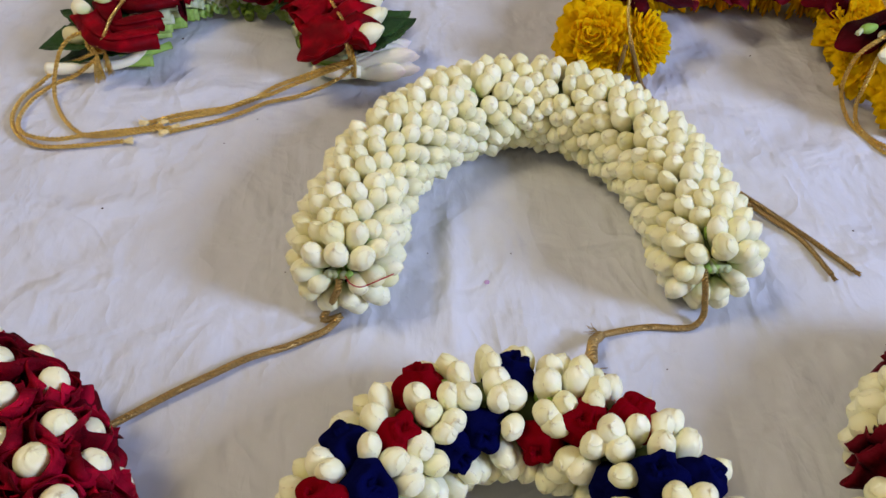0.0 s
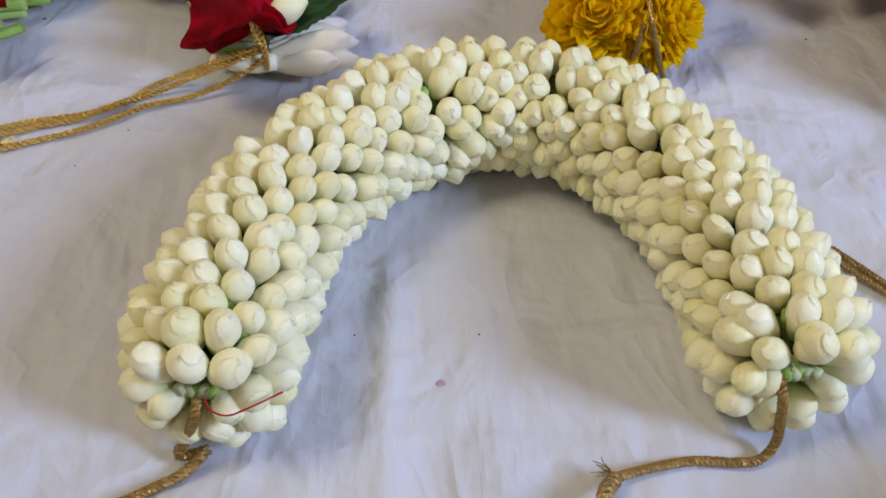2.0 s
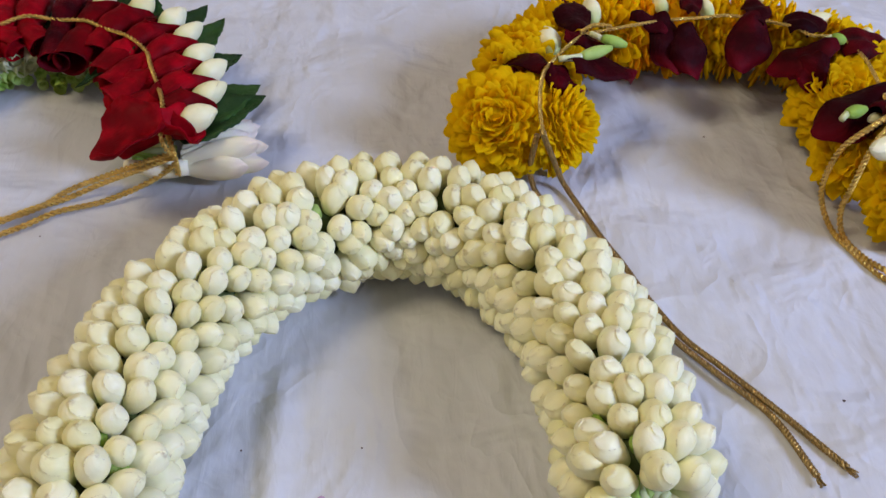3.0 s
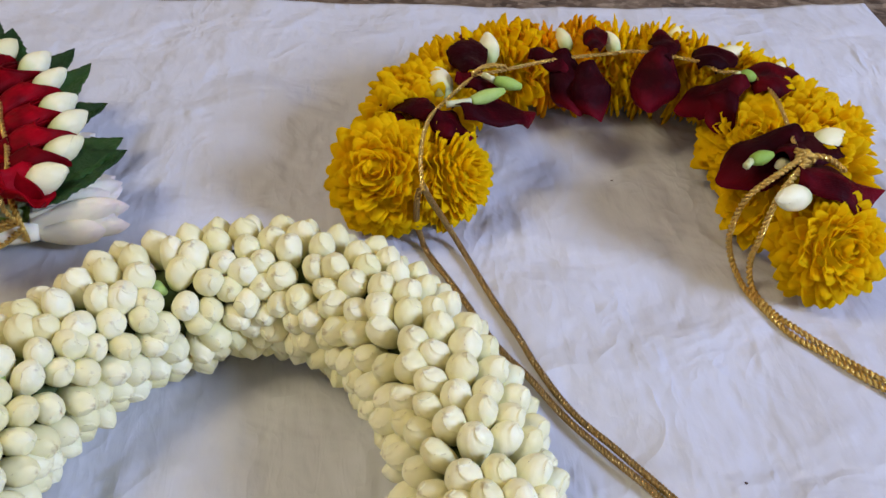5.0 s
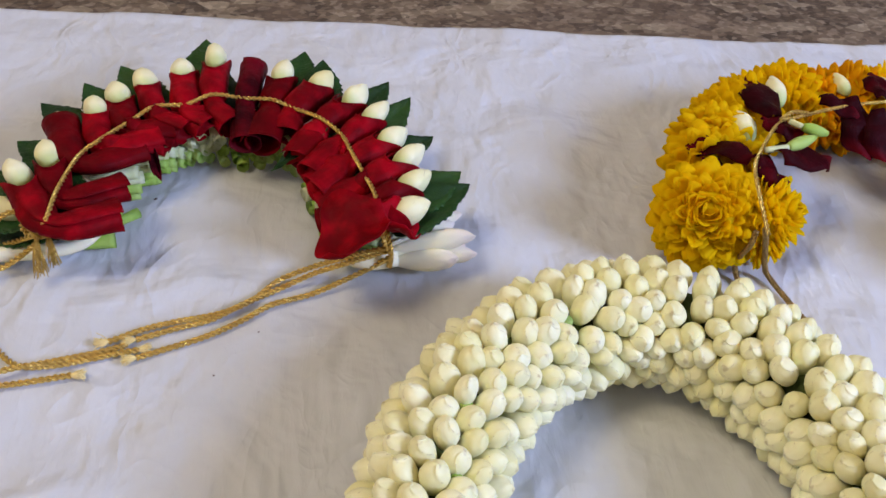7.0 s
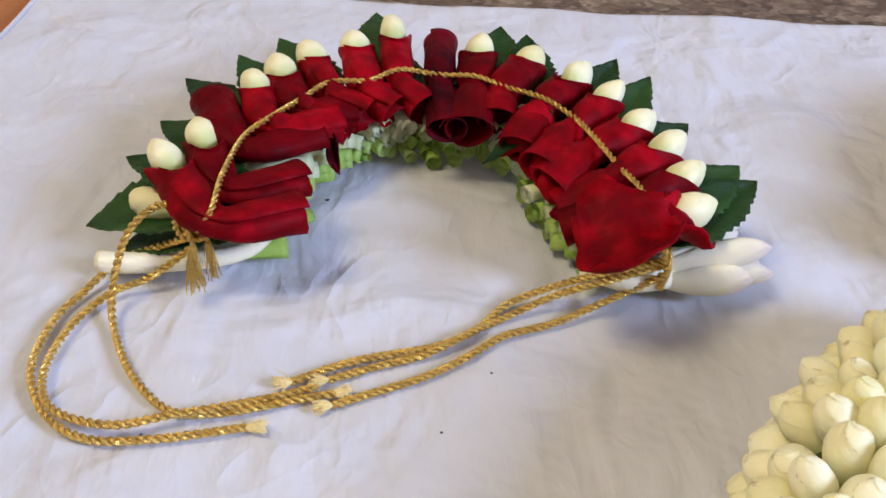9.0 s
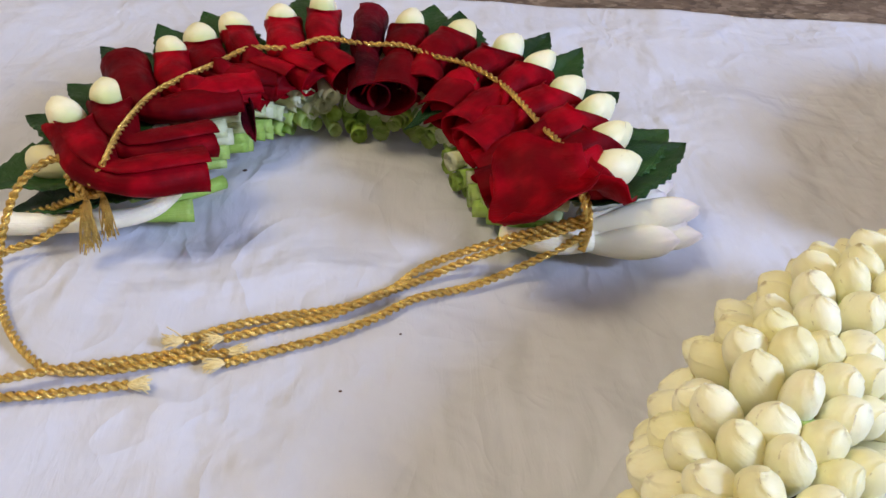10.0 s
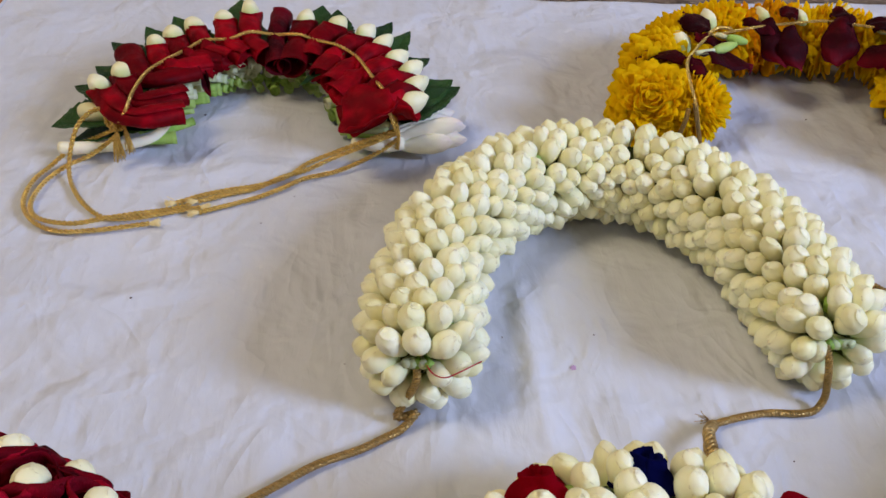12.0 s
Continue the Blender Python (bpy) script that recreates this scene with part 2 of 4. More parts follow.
def part(name, me, material, parent, label="", m=None, kind=""):
    """A mesh under a thing or a part; m is its pose in the world."""
    if not me.materials:
        me.materials.append(material)
    ob = new(name, me)
    ob.parent = parent
    top = Matrix.Translation(parent.location) if parent.parent is None else Matrix.Translation(parent.parent.location) @ parent.matrix_basis
    ob.matrix_basis = top.inverted() @ (m or Matrix())
    return tagged(ob, label, kind=kind)


def spline(pts, step):
    """Even samples (place, tangent) along a smooth line through pts."""
    p = [Vector(q) for q in pts]
    p = [2 * p[0] - p[1], *p, 2 * p[-1] - p[-2]]
    fine = []
    for i in range(1, len(p) - 2):
        for j in range(24):
            t = j / 24
            a, b, c, d = p[i - 1 : i + 3]
            fine.append(0.5 * (2 * b + (c - a) * t + (2 * a - 5 * b + 4 * c - d) * t * t + (3 * b - a - 3 * c + d) * t**3))
    fine.append(p[-2])
    far = [0.0]
    for a, b in zip(fine, fine[1:]):
        far.append(far[-1] + (b - a).length)
    n = max(2, round(far[-1] / step))
    out = []
    xs = np.array(fine)
    for s in np.linspace(0, far[-1], n + 1):
        out.append(Vector([np.interp(s, far, xs[:, k]) for k in range(3)]))
    tang = [(out[min(i + 1, n)] - out[max(i - 1, 0)]).normalized() for i in range(n + 1)]
    return list(zip(out, tang))


def basis(z, hint=(0, 0, 1)):
    """A turn whose z points along z."""
    z = Vector(z).normalized()
    h = Vector(hint)
    x = h.cross(z)
    if x.length < 1e-4:
        x = Vector((1, 0, 0)).cross(z)
    x.normalize()
    y = z.cross(x)
    return Matrix((x, y, z)).transposed().to_4x4()


def swept(name, line, radius, sides=8, caps=True):
    """A tube along samples; radius is a number or a function of 0..1."""
    vs, fs, uv = [], [], []
    n = len(line)
    side = None
    far = 0.0
    for i, (c, t) in enumerate(line):
        if side is None:
            side = t.orthogonal().normalized()
        side = (side - t * side.dot(t)).normalized()
        up = t.cross(side)
        if i:
            far += (c - line[i - 1][0]).length
        r = radius(i / (n - 1)) if callable(radius) else radius
        for j in range(sides):
            a = 2 * math.pi * j / sides
            vs.append(c + r * (math.cos(a) * side + math.sin(a) * up))
            uv.append((j / sides, far))
    for i in range(n - 1):
        for j in range(sides):
            a, b = i * sides + j, i * sides + (j + 1) % sides
            fs.append((a, b, b + sides, a + sides))
    if caps:
        fs.append(tuple(range(sides))[::-1])
        fs.append(tuple((n - 1) * sides + j for j in range(sides)))
    return mesh_of(name, vs, fs, uv)


def rope(name, pts, radius, pitch=0.006, strands=2, step=0.0006):
    """A cord of twisted strands along a smooth line."""
    line = spline(pts, step)
    pieces = []
    frames, side = [], None
    for c, t in line:
        side = side or t.orthogonal().normalized()
        side = (side - t * side.dot(t)).normalized()
        frames.append((c, side.copy(), t.cross(side)))
    for k in range(strands):
        way = []
        for i, (c, a, b) in enumerate(frames):
            ang = 2 * math.pi * (i * step / pitch + k / strands)
            way.append(c + 0.56 * radius * (math.cos(ang) * a + math.sin(ang) * b))
        lined = [(way[i], (way[min(i + 1, len(way) - 1)] - way[max(i - 1, 0)]).normalized()) for i in range(len(way))]
        pieces.append((swept(name, lined, (0.50 if strands == 2 else 0.47) * radius, 7), Matrix()))
    return joined(name, pieces)


def frayed(name, at, way, length, spread, count, rng, radius=0.00022):
    """A tuft of loose fibres."""
    pieces = []
    for _ in range(count):
        d = (Vector(way).normalized() + Vector((rng.uniform(-1, 1), rng.uniform(-1, 1), rng.uniform(-0.3, 0.4))) * spread).normalized()
        l = length * rng.uniform(0.5, 1.1)
        a = Vector(at)
        mid = a + d * l * 0.5 + Vector((rng.uniform(-1, 1), rng.uniform(-1, 1), 0)) * 0.0008
        end = a + d * l
        for q in (mid, end):
            q.z = max(q.z, 0.0006)
        pieces.append((swept(name, spline([a, mid, end], 0.001), radius, 4), Matrix()))
    return joined(name, pieces)


def bud_mesh(seed, pointed=False):
    """A closed jasmine bud, a unit long, of overlapping twisted petals."""
    rng = random.Random(seed)
    prof = [(0.0, 0.10), (0.10, 0.17), (0.22, 0.235), (0.36, 0.295), (0.50, 0.338), (0.61, 0.356), (0.71, 0.350), (0.80, 0.318), (0.875, 0.265), (0.935, 0.190), (0.980, 0.108), (1.015, 0.02)]
    if pointed:
        prof = [(0.0, 0.14), (0.10, 0.25), (0.22, 0.32), (0.35, 0.355), (0.47, 0.36), (0.59, 0.338), (0.70, 0.295), (0.80, 0.235), (0.88, 0.170), (0.94, 0.110), (0.98, 0.060), (1.0, 0.02)]
    turn, lobes = rng.uniform(1.4, 2.6), rng.choice((3, 3, 4))
    lean = Vector((rng.uniform(-0.06, 0.06), rng.uniform(-0.06, 0.06), 0))
    fat, dents, amp = rng.uniform(0.92, 1.06), rng.uniform(0, 6), rng.uniform(0.018, 0.042)
    cols = [n + q for n in range(lobes) for q in (0.0, 0.12, 0.28, 0.45, 0.62, 0.80, 0.95)] + [float(lobes)]
    vs, fs, uv = [], [], []
    for h, r in prof:
        w = min(1.0, max(0.0, (h - 0.42) / 0.40)) * amp * (1.0 if h < 0.95 else 0.6)
        for s in cols:
            cap = max(0.0, h - 0.62) / 0.38
            a = 2 * math.pi * s / lobes - turn * h - 0.7 * cap * cap
            f = 1 + w * (0.5 - s % 1.0) + 0.05 * math.sin(2 * a + dents) + 0.03 * math.sin(3 * a + 7 * h + dents) + 0.014 * math.sin(5 * a - 11 * h + 2 * dents)
            vs.append(Vector((math.cos(a) * r * f * fat, math.sin(a) * r * f * fat, h + 0.026 * cap * (0.5 - s % 1.0))) + lean * h * h)
            uv.append((s, h))
    row = len(cols)
    for i in range(len(prof) - 1):
        for j in range(row - 1):
            a = i * row + j
            fs.append((a, a + 1, a + 1 + row, a + row))
    fs.append(tuple(range(row - 1))[::-1])
    fs.append(tuple((len(prof) - 1) * row + j for j in range(row - 1)))
    me = mesh_of("bud", vs, fs, uv)
    return me


BUDS = [bud_mesh(k) for k in range(9)]
POINTED = [bud_mesh(20 + k, True) for k in range(6)]
for b in BUDS + POINTED:
    b.materials.append(M_BUD)


def sheet(name, fn, nu, nv, depth=0.0):
    """A grid over u, v in 0..1, thickened."""
    vs = [fn(i / nu, j / nv) for i in range(nu + 1) for j in range(nv + 1)]
    uv = [(i / nu, j / nv) for i in range(nu + 1) for j in range(nv + 1)]
    fs = [(i * (nv + 1) + j, i * (nv + 1) + j + 1, (i + 1) * (nv + 1) + j + 1, (i + 1) * (nv + 1) + j) for i in range(nu) for j in range(nv)]
    me = mesh_of(name, vs, fs, uv)
    return thick(me, depth) if depth else me


def rose_petal(seed, width=0.024, length=0.026, curl=0.5, cup=0.35):
    """A rose petal: foot at the origin, along +y, bowed in both ways; its face looks up z."""
    rng = random.Random(seed)
    ph, wob, skew = rng.uniform(0, 6), rng.uniform(0.6, 1.5), rng.uniform(-0.5, 0.5)

    def at(u, v):
        x = u - 0.5
        half = width * (math.sin(math.pi * min(1, 0.12 + 0.78 * v)) ** 0.6) * (0.55 + 0.5 * v)
        y = v * length * (1 - 0.10 * (2 * x) ** 2 * v)
        z = cup * width * (2 * x) ** 2 * 0.5 - curl * length * v * v * 0.5
        z += 0.0014 * wob * math.sin(7 * x + 5 * v + ph) * v + 0.0010 * math.sin(11 * v + ph)
        return Vector((x * half * (1 + skew * x * v), y * (1 + 0.10 * math.sin(5 * x + ph) * v), z))

    return sheet("petal", at, 8, 8, 0.0004)


def leaf_mesh(seed, length=0.036, width=0.019):
    """A toothed rose leaf along +y."""
    rng = random.Random(seed)
    bend, fold = rng.uniform(-0.12, 0.12), rng.uniform(0.12, 0.3)
    nv = 36

    def at(u, v):
        x = 2 * u - 1
        half = 0.5 * width * (v + 0.02) ** 0.55 * (1.005 - v) / 0.365
        if abs(x) > 0.9:
            half *= 1 + 0.17 * (1 - (v * 11) % 1.0)
        return Vector((x * half, v * length, fold * abs(x) * half + bend * length * v * v + 0.0004 * math.sin(20 * v) * abs(x)))

    return sheet("leaf", at, 8, nv, 0.0004)


def felt_rose(seed):
    """A rose rolled and folded out of felt; its face looks up z."""
    rng = random.Random(seed)
    ph, arms, tri = rng.uniform(0, 6), rng.choice((1.9, 2.3)), rng.choice((3, 4))
    nu, nv = 56, 20

    def at(u, v):
        a = 2 * math.pi * u
        rim = 0.0108 * (1 + 0.17 * math.cos(tri * a + ph) + 0.05 * math.cos(5 * a))
        fold = (v * arms - u + ph) % 1.0
        rho = rim * v * (1 + 0.05 * fold * v)
        z = 0.0095 * (1 - v**3.2) - 0.002 * v**6 + 0.0034 * (fold - 0.5) * min(1, 6 * v) * (1 - 0.35 * v) - 0.003 * math.exp(-((v / 0.12) ** 2))
        return Vector((rho * math.cos(a), rho * math.sin(a), z))

    return sheet("felt_rose", at, nu, nv, 0.0006)


# ---- the room ----
def box(name, lo, hi, material, label="", category="", kind="structure", parent=None, bevel=0.0):
    bm = bmesh.new()
    bmesh.ops.create_cube(bm, size=1.0)
    lo, hi = Vector(lo), Vector(hi)
    for v in bm.verts:
        v.co = Vector([(lo[k] + hi[k]) / 2 + v.co[k] * (hi[k] - lo[k]) for k in range(3)])
    if bevel:
        bmesh.ops.bevel(bm, geom=bm.edges[:], offset=bevel, segments=2, affect="EDGES")
    me = bpy.data.meshes.new(name)
    bm.to_mesh(me)
    bm.free()
    me.materials.append(material)
    if parent:
        return part(name, me, material, parent, label)
    return tagged(new(name, me), label, category, kind=kind)


ROOM_W, ROOM_X, ROOM_Y0, ROOM_Y1, ROOM_Z = -1.0, 1.75, -1.5, 2.1, 2.5
FLOOR_Z = -0.006
box("floor", (-0.3060, ROOM_Y0, FLOOR_Z - 0.05), (ROOM_X, ROOM_Y1, FLOOR_Z), M_GRANITE, "speckled brown granite floor", "floor")
box("floor_border", (ROOM_W, ROOM_Y0, FLOOR_Z - 0.05), (-0.3085, ROOM_Y1, FLOOR_Z - 0.001), M_ORANGE, "plain orange-brown terracotta floor border", "floor")
box("ceiling", (ROOM_W, ROOM_Y0, ROOM_Z), (ROOM_X, ROOM_Y1, ROOM_Z + 0.1), M_CEIL, "plain pale painted ceiling", "ceiling")
box("wall_north", (ROOM_W, ROOM_Y1, FLOOR_Z - 0.05), (ROOM_X, ROOM_Y1 + 0.12, ROOM_Z), M_WALL, "plain cream painted wall", "wall")
box("wall_south", (ROOM_W, ROOM_Y0 - 0.12, FLOOR_Z - 0.05), (ROOM_X, ROOM_Y0, ROOM_Z), M_WALL, "plain cream painted wall", "wall")


def window_wall(name, window, x0, x1, yc, zc, w, h):
    """A wall with an opening right through it and a framed window in it."""
    vs, fs = [], []
    ys, zs = (ROOM_Y0, yc - w / 2, yc + w / 2, ROOM_Y1), (FLOOR_Z - 0.05, zc - h / 2, zc + h / 2, ROOM_Z)
    bm = bmesh.new()
    for i in range(3):
        for j in range(3):
            if (i, j) == (1, 1):
                continue
            g = bmesh.ops.create_cube(bm, size=1.0)["verts"]
            for v in g:
                v.co = Vector(((x0 + x1) / 2 + v.co.x * (x1 - x0), (ys[i] + ys[i + 1]) / 2 + v.co.y * (ys[i + 1] - ys[i]), (zs[j] + zs[j + 1]) / 2 + v.co.z * (zs[j + 1] - zs[j])))
    me = bpy.data.meshes.new(name)
    bm.to_mesh(me)
    bm.free()
    me.materials.append(M_WALL)
    tagged(new(name, me), "plain cream painted wall with a window opening", "wall", kind="structure")
    xm = x0 + (x1 - x0) * 0.7 if x0 > 0 else x1 - (x1 - x0) * 0.7
    e = thing(window, (xm, yc, zc - h / 2), "white-framed window in the cream wall", "window", kind="structure")
    f = 0.035
    for lo, hi in (((-f, -w / 2, 0), (f, -w / 2 + f, h)), ((-f, w / 2 - f, 0), (f, w / 2, h)), ((-f, -w / 2 + f, 0), (f, w / 2 - f, f)), ((-f, -w / 2 + f, h - f), (f, w / 2 - f, h)), ((-0.02, -0.015, f), (0.02, 0.015, h - f))):
        o = Vector((xm, yc, zc - h / 2))
        box("window_frame", o + Vector(lo), o + Vector(hi), M_FRAME, parent=e)
    for s in (-1, 1):
        o = Vector((xm, yc, zc - h / 2))
        a, b = sorted((s * 0.015, s * (w / 2 - f)))
        p = box("pane", o + Vector((-0.003, a, f)), o + Vector((0.003, b, h - f)), M_GLASS, parent=e)
        p.visible_shadow = False


window_wall("wall_east", "window_1", ROOM_X, ROOM_X + 0.12, -0.50, 1.06, 0.8, 0.9)
window_wall("wall_west", "window_2", ROOM_W - 0.12, ROOM_W, 0.15, 1.75, 0.9, 0.8)

# ---- the cloth ----
CREASES = [
    ((0.014, 0.262), (0.013, 0.150), 0.0020, 0.0045), ((0.006, 0.235), (0.030, 0.255), 0.0010, 0.005), ((-0.33, 0.248), (-0.10, 0.252), 0.0011, 0.006),
    ((-0.16, 0.215), (-0.09, 0.285), -0.0012, 0.010), ((-0.10, 0.10), (0.00, 0.17), 0.0012, 0.012), ((0.17, 0.30), (0.23, 0.17), 0.0012, 0.010),
    ((0.05, 0.19), (0.10, 0.16), -0.0010, 0.010), ((0.16, 0.40), (0.22, 0.33), 0.0010, 0.012), ((-0.13, 0.30), (-0.05, 0.26), 0.0011, 0.012),
    ((-0.25, 0.30), (-0.22, 0.46), 0.0012, 0.014), ((0.02, 0.41), (0.06, 0.50), 0.0010, 0.012), ((0.015, 0.17), (0.05, 0.12), 0.0010, 0.008),
    ((-0.30, 0.18), (-0.18, 0.14), 0.0012, 0.015), ((0.24, 0.20), (0.36, 0.30), 0.0012, 0.015), ((0.14, 0.14), (0.22, 0.19), 0.0011, 0.010),
]

crease_rng = random.Random(5)
for _ in range(70):
    cx, cy, ca, cl = crease_rng.uniform(-0.32, 0.38), crease_rng.uniform(0.02, 0.56), crease_rng.gauss(1.2, 0.6), crease_rng.uniform(0.012, 0.045)
    CREASES.append(((cx, cy), (cx + cl * math.cos(ca), cy + cl * math.sin(ca)), crease_rng.choice((-1, 1, 1)) * crease_rng.uniform(0.0003, 0.0008), crease_rng.uniform(0.0022, 0.0060)))


def cloth_height(x, y):
    h = 0.0020 * noise.noise((x * 14, y * 14, 3.1)) + 0.0010 * noise.noise((x * 34, y * 30, 7.7)) + 0.00035 * noise.noise((x * 95, y * 70, 1.3))
    for (ax, ay), (bx, by), a, w in CREASES:
        if not (min(ax, bx) - 0.05 < x < max(ax, bx) + 0.05 and min(ay, by) - 0.05 < y < max(ay, by) + 0.05):
            continue
        dx, dy = bx - ax, by - ay
        t = max(0.0, min(1.0, ((x - ax) * dx + (y - ay) * dy) / (dx * dx + dy * dy)))
        wig = 0.003 * noise.noise((x * 45, y * 45, 9.0))
        d = math.hypot(x - ax - t * dx + wig, y - ay - t * dy)
        if d < 3 * w:
            h += 1.3 * a * math.exp(-((d / w) ** 2)) * (0.25 + 0.75 * math.sin(math.pi * min(1, max(0, t))))
    fold = y - (0.578 - 0.09 * (x + 0.32))
    if x < 0.0 and fold > 0:
        h += 0.0012 * min(1.0, fold / 0.003) * min(1.0, -x / 0.15)
    return min(0.0020, max(-0.0030, h))


def far_edge(x):
    return float(np.interp(x, (-0.335, -0.2, -0.05, 0.08, 0.20, 0.245, 0.29, 0.395), (0.577, 0.575, 0.572, 0.568, 0.566, 0.562, 0.566, 0.572)))


def build_cloth():
    nx, ny = 290, 400
    vs, fs, uv = [], [], []
    for i in range(nx + 1):
        x = -0.3035 + 0.6965 * i / nx
        y1 = far_edge(x)
        for j in range(ny + 1):
            y = -0.36 + (y1 + 0.36) * j / ny
            xx = x + 0.0015 * noise.noise((y * 12, i * 0.002, 4.4)) * (1 if i in (0, nx) else 0)
            vs.append((xx, y, cloth_height(x, y)))
            uv.append((x, y))
    for i in range(nx):
        for j in range(ny):
            a = i * (ny + 1) + j
            fs.append((a, a + ny + 1, a + ny + 2, a + 1))
    me = mesh_of("tablecloth", vs, fs, uv)
    me.materials.append(M_CLOTH)
    ob = tagged(new("tablecloth", me), "wrinkled white cotton cloth spread flat on the granite floor", "cloth")
    s = ob.modifiers.new("thickness", "SOLIDIFY")
    s.thickness, s.offset = 0.0015, -1
    hem = [(-0.3020, y, cloth_height(-0.302, y) + 0.0004) for y in np.linspace(-0.35, 0.570, 60)]
    e = swept("hem", spline(hem, 0.01), 0.0011, 6)
    e.materials.append(M_CLOTH)
    part("hem", e, M_CLOTH, ob)
    return ob


build_cloth()


# ---- garlands of jasmine ----
def around(line, pitch, count, rng, wild=0.10):
    """Places round a tube: for each ring its centre, and outward ways, staggered ring by ring."""
    length = sum((b[0] - a[0]).length for a, b in zip(line, line[1:]))
    rings = round(length / pitch)
    for k in range(rings + 1):
        f = k / rings
        c, t = line[min(len(line) - 1, round(f * (len(line) - 1)))]
        n = Vector((0, 0, 1)).cross(t).normalized()
        up = t.cross(n)
        for j in range(count):
            a = 2 * math.pi * (j + 0.5 * (k % 2)) / count + rng.uniform(-wild, wild)
            d = (math.cos(a) * n + math.sin(a) * up).normalized()
            yield f, k, c + t * rng.uniform(-0.10, 0.10) * pitch, t, d


def bud_pose(c, d, t, base, length, width, rng, lean=0.22):
    way = (d + t * rng.uniform(-lean, lean) + d.orthogonal() * rng.uniform(-0.1, 0.1)).normalized()
    foot = c + d * base
    l = length * rng.uniform(0.92, 1.08)
    if way.z < 0 and foot.z + way.z * l < 0.0008:
        l = max(0.004, (foot.z - 0.0008) / -way.z)
    w = width * rng.uniform(0.93, 1.07)
    m = Matrix.Translation(foot) @ basis(way) @ Matrix.Rotation(rng.uniform(0, 6.28), 4, "Z")
    return m @ Matrix.Diagonal((w / 0.70, w / 0.70 * rng.uniform(0.9, 1.06), l, 1))


def add_buds(poses, parent, rng, limit=300):
    """The upper buds as parts of their own, the rest in one part."""
    poses = sorted(poses, key=lambda m: -(m.translation.z + m.col[2].z))
    for m in poses[:limit]:
        part("bud", rng.choice(BUDS), M_BUD, parent, m=m)
    rest = poses[limit:]
    if rest:
        me = joined("buds_below", [(rng.choice(BUDS), m) for m in rest])
        part("buds_below", me, M_BUDS, parent, "cream jasmine buds packed underneath", kind="stuff")


def stalk_mesh(name, a, b, r, bend=0.002, hollow=False):
    a, b = Vector(a), Vector(b)
    line = spline([a, (a + b) / 2 + Vector((0, 0, bend)), b], 0.0025)
    me = swept(name, line, lambda f: r * (0.75 + 0.4 * f), 8)
    if hollow:
        bm = bmesh.new()
        bm.from_mesh(me)
        bm.faces.ensure_lookup_table()
        top = bm.faces[len(bm.faces) - 1]
        g = bmesh.ops.inset_region(bm, faces=[top], thickness=r * 0.32)
        n = top.normal.copy()
        for v in top.verts:
            v.co -= n * r * 1.6
        bm.to_mesh(me)
        bm.free()
    return me


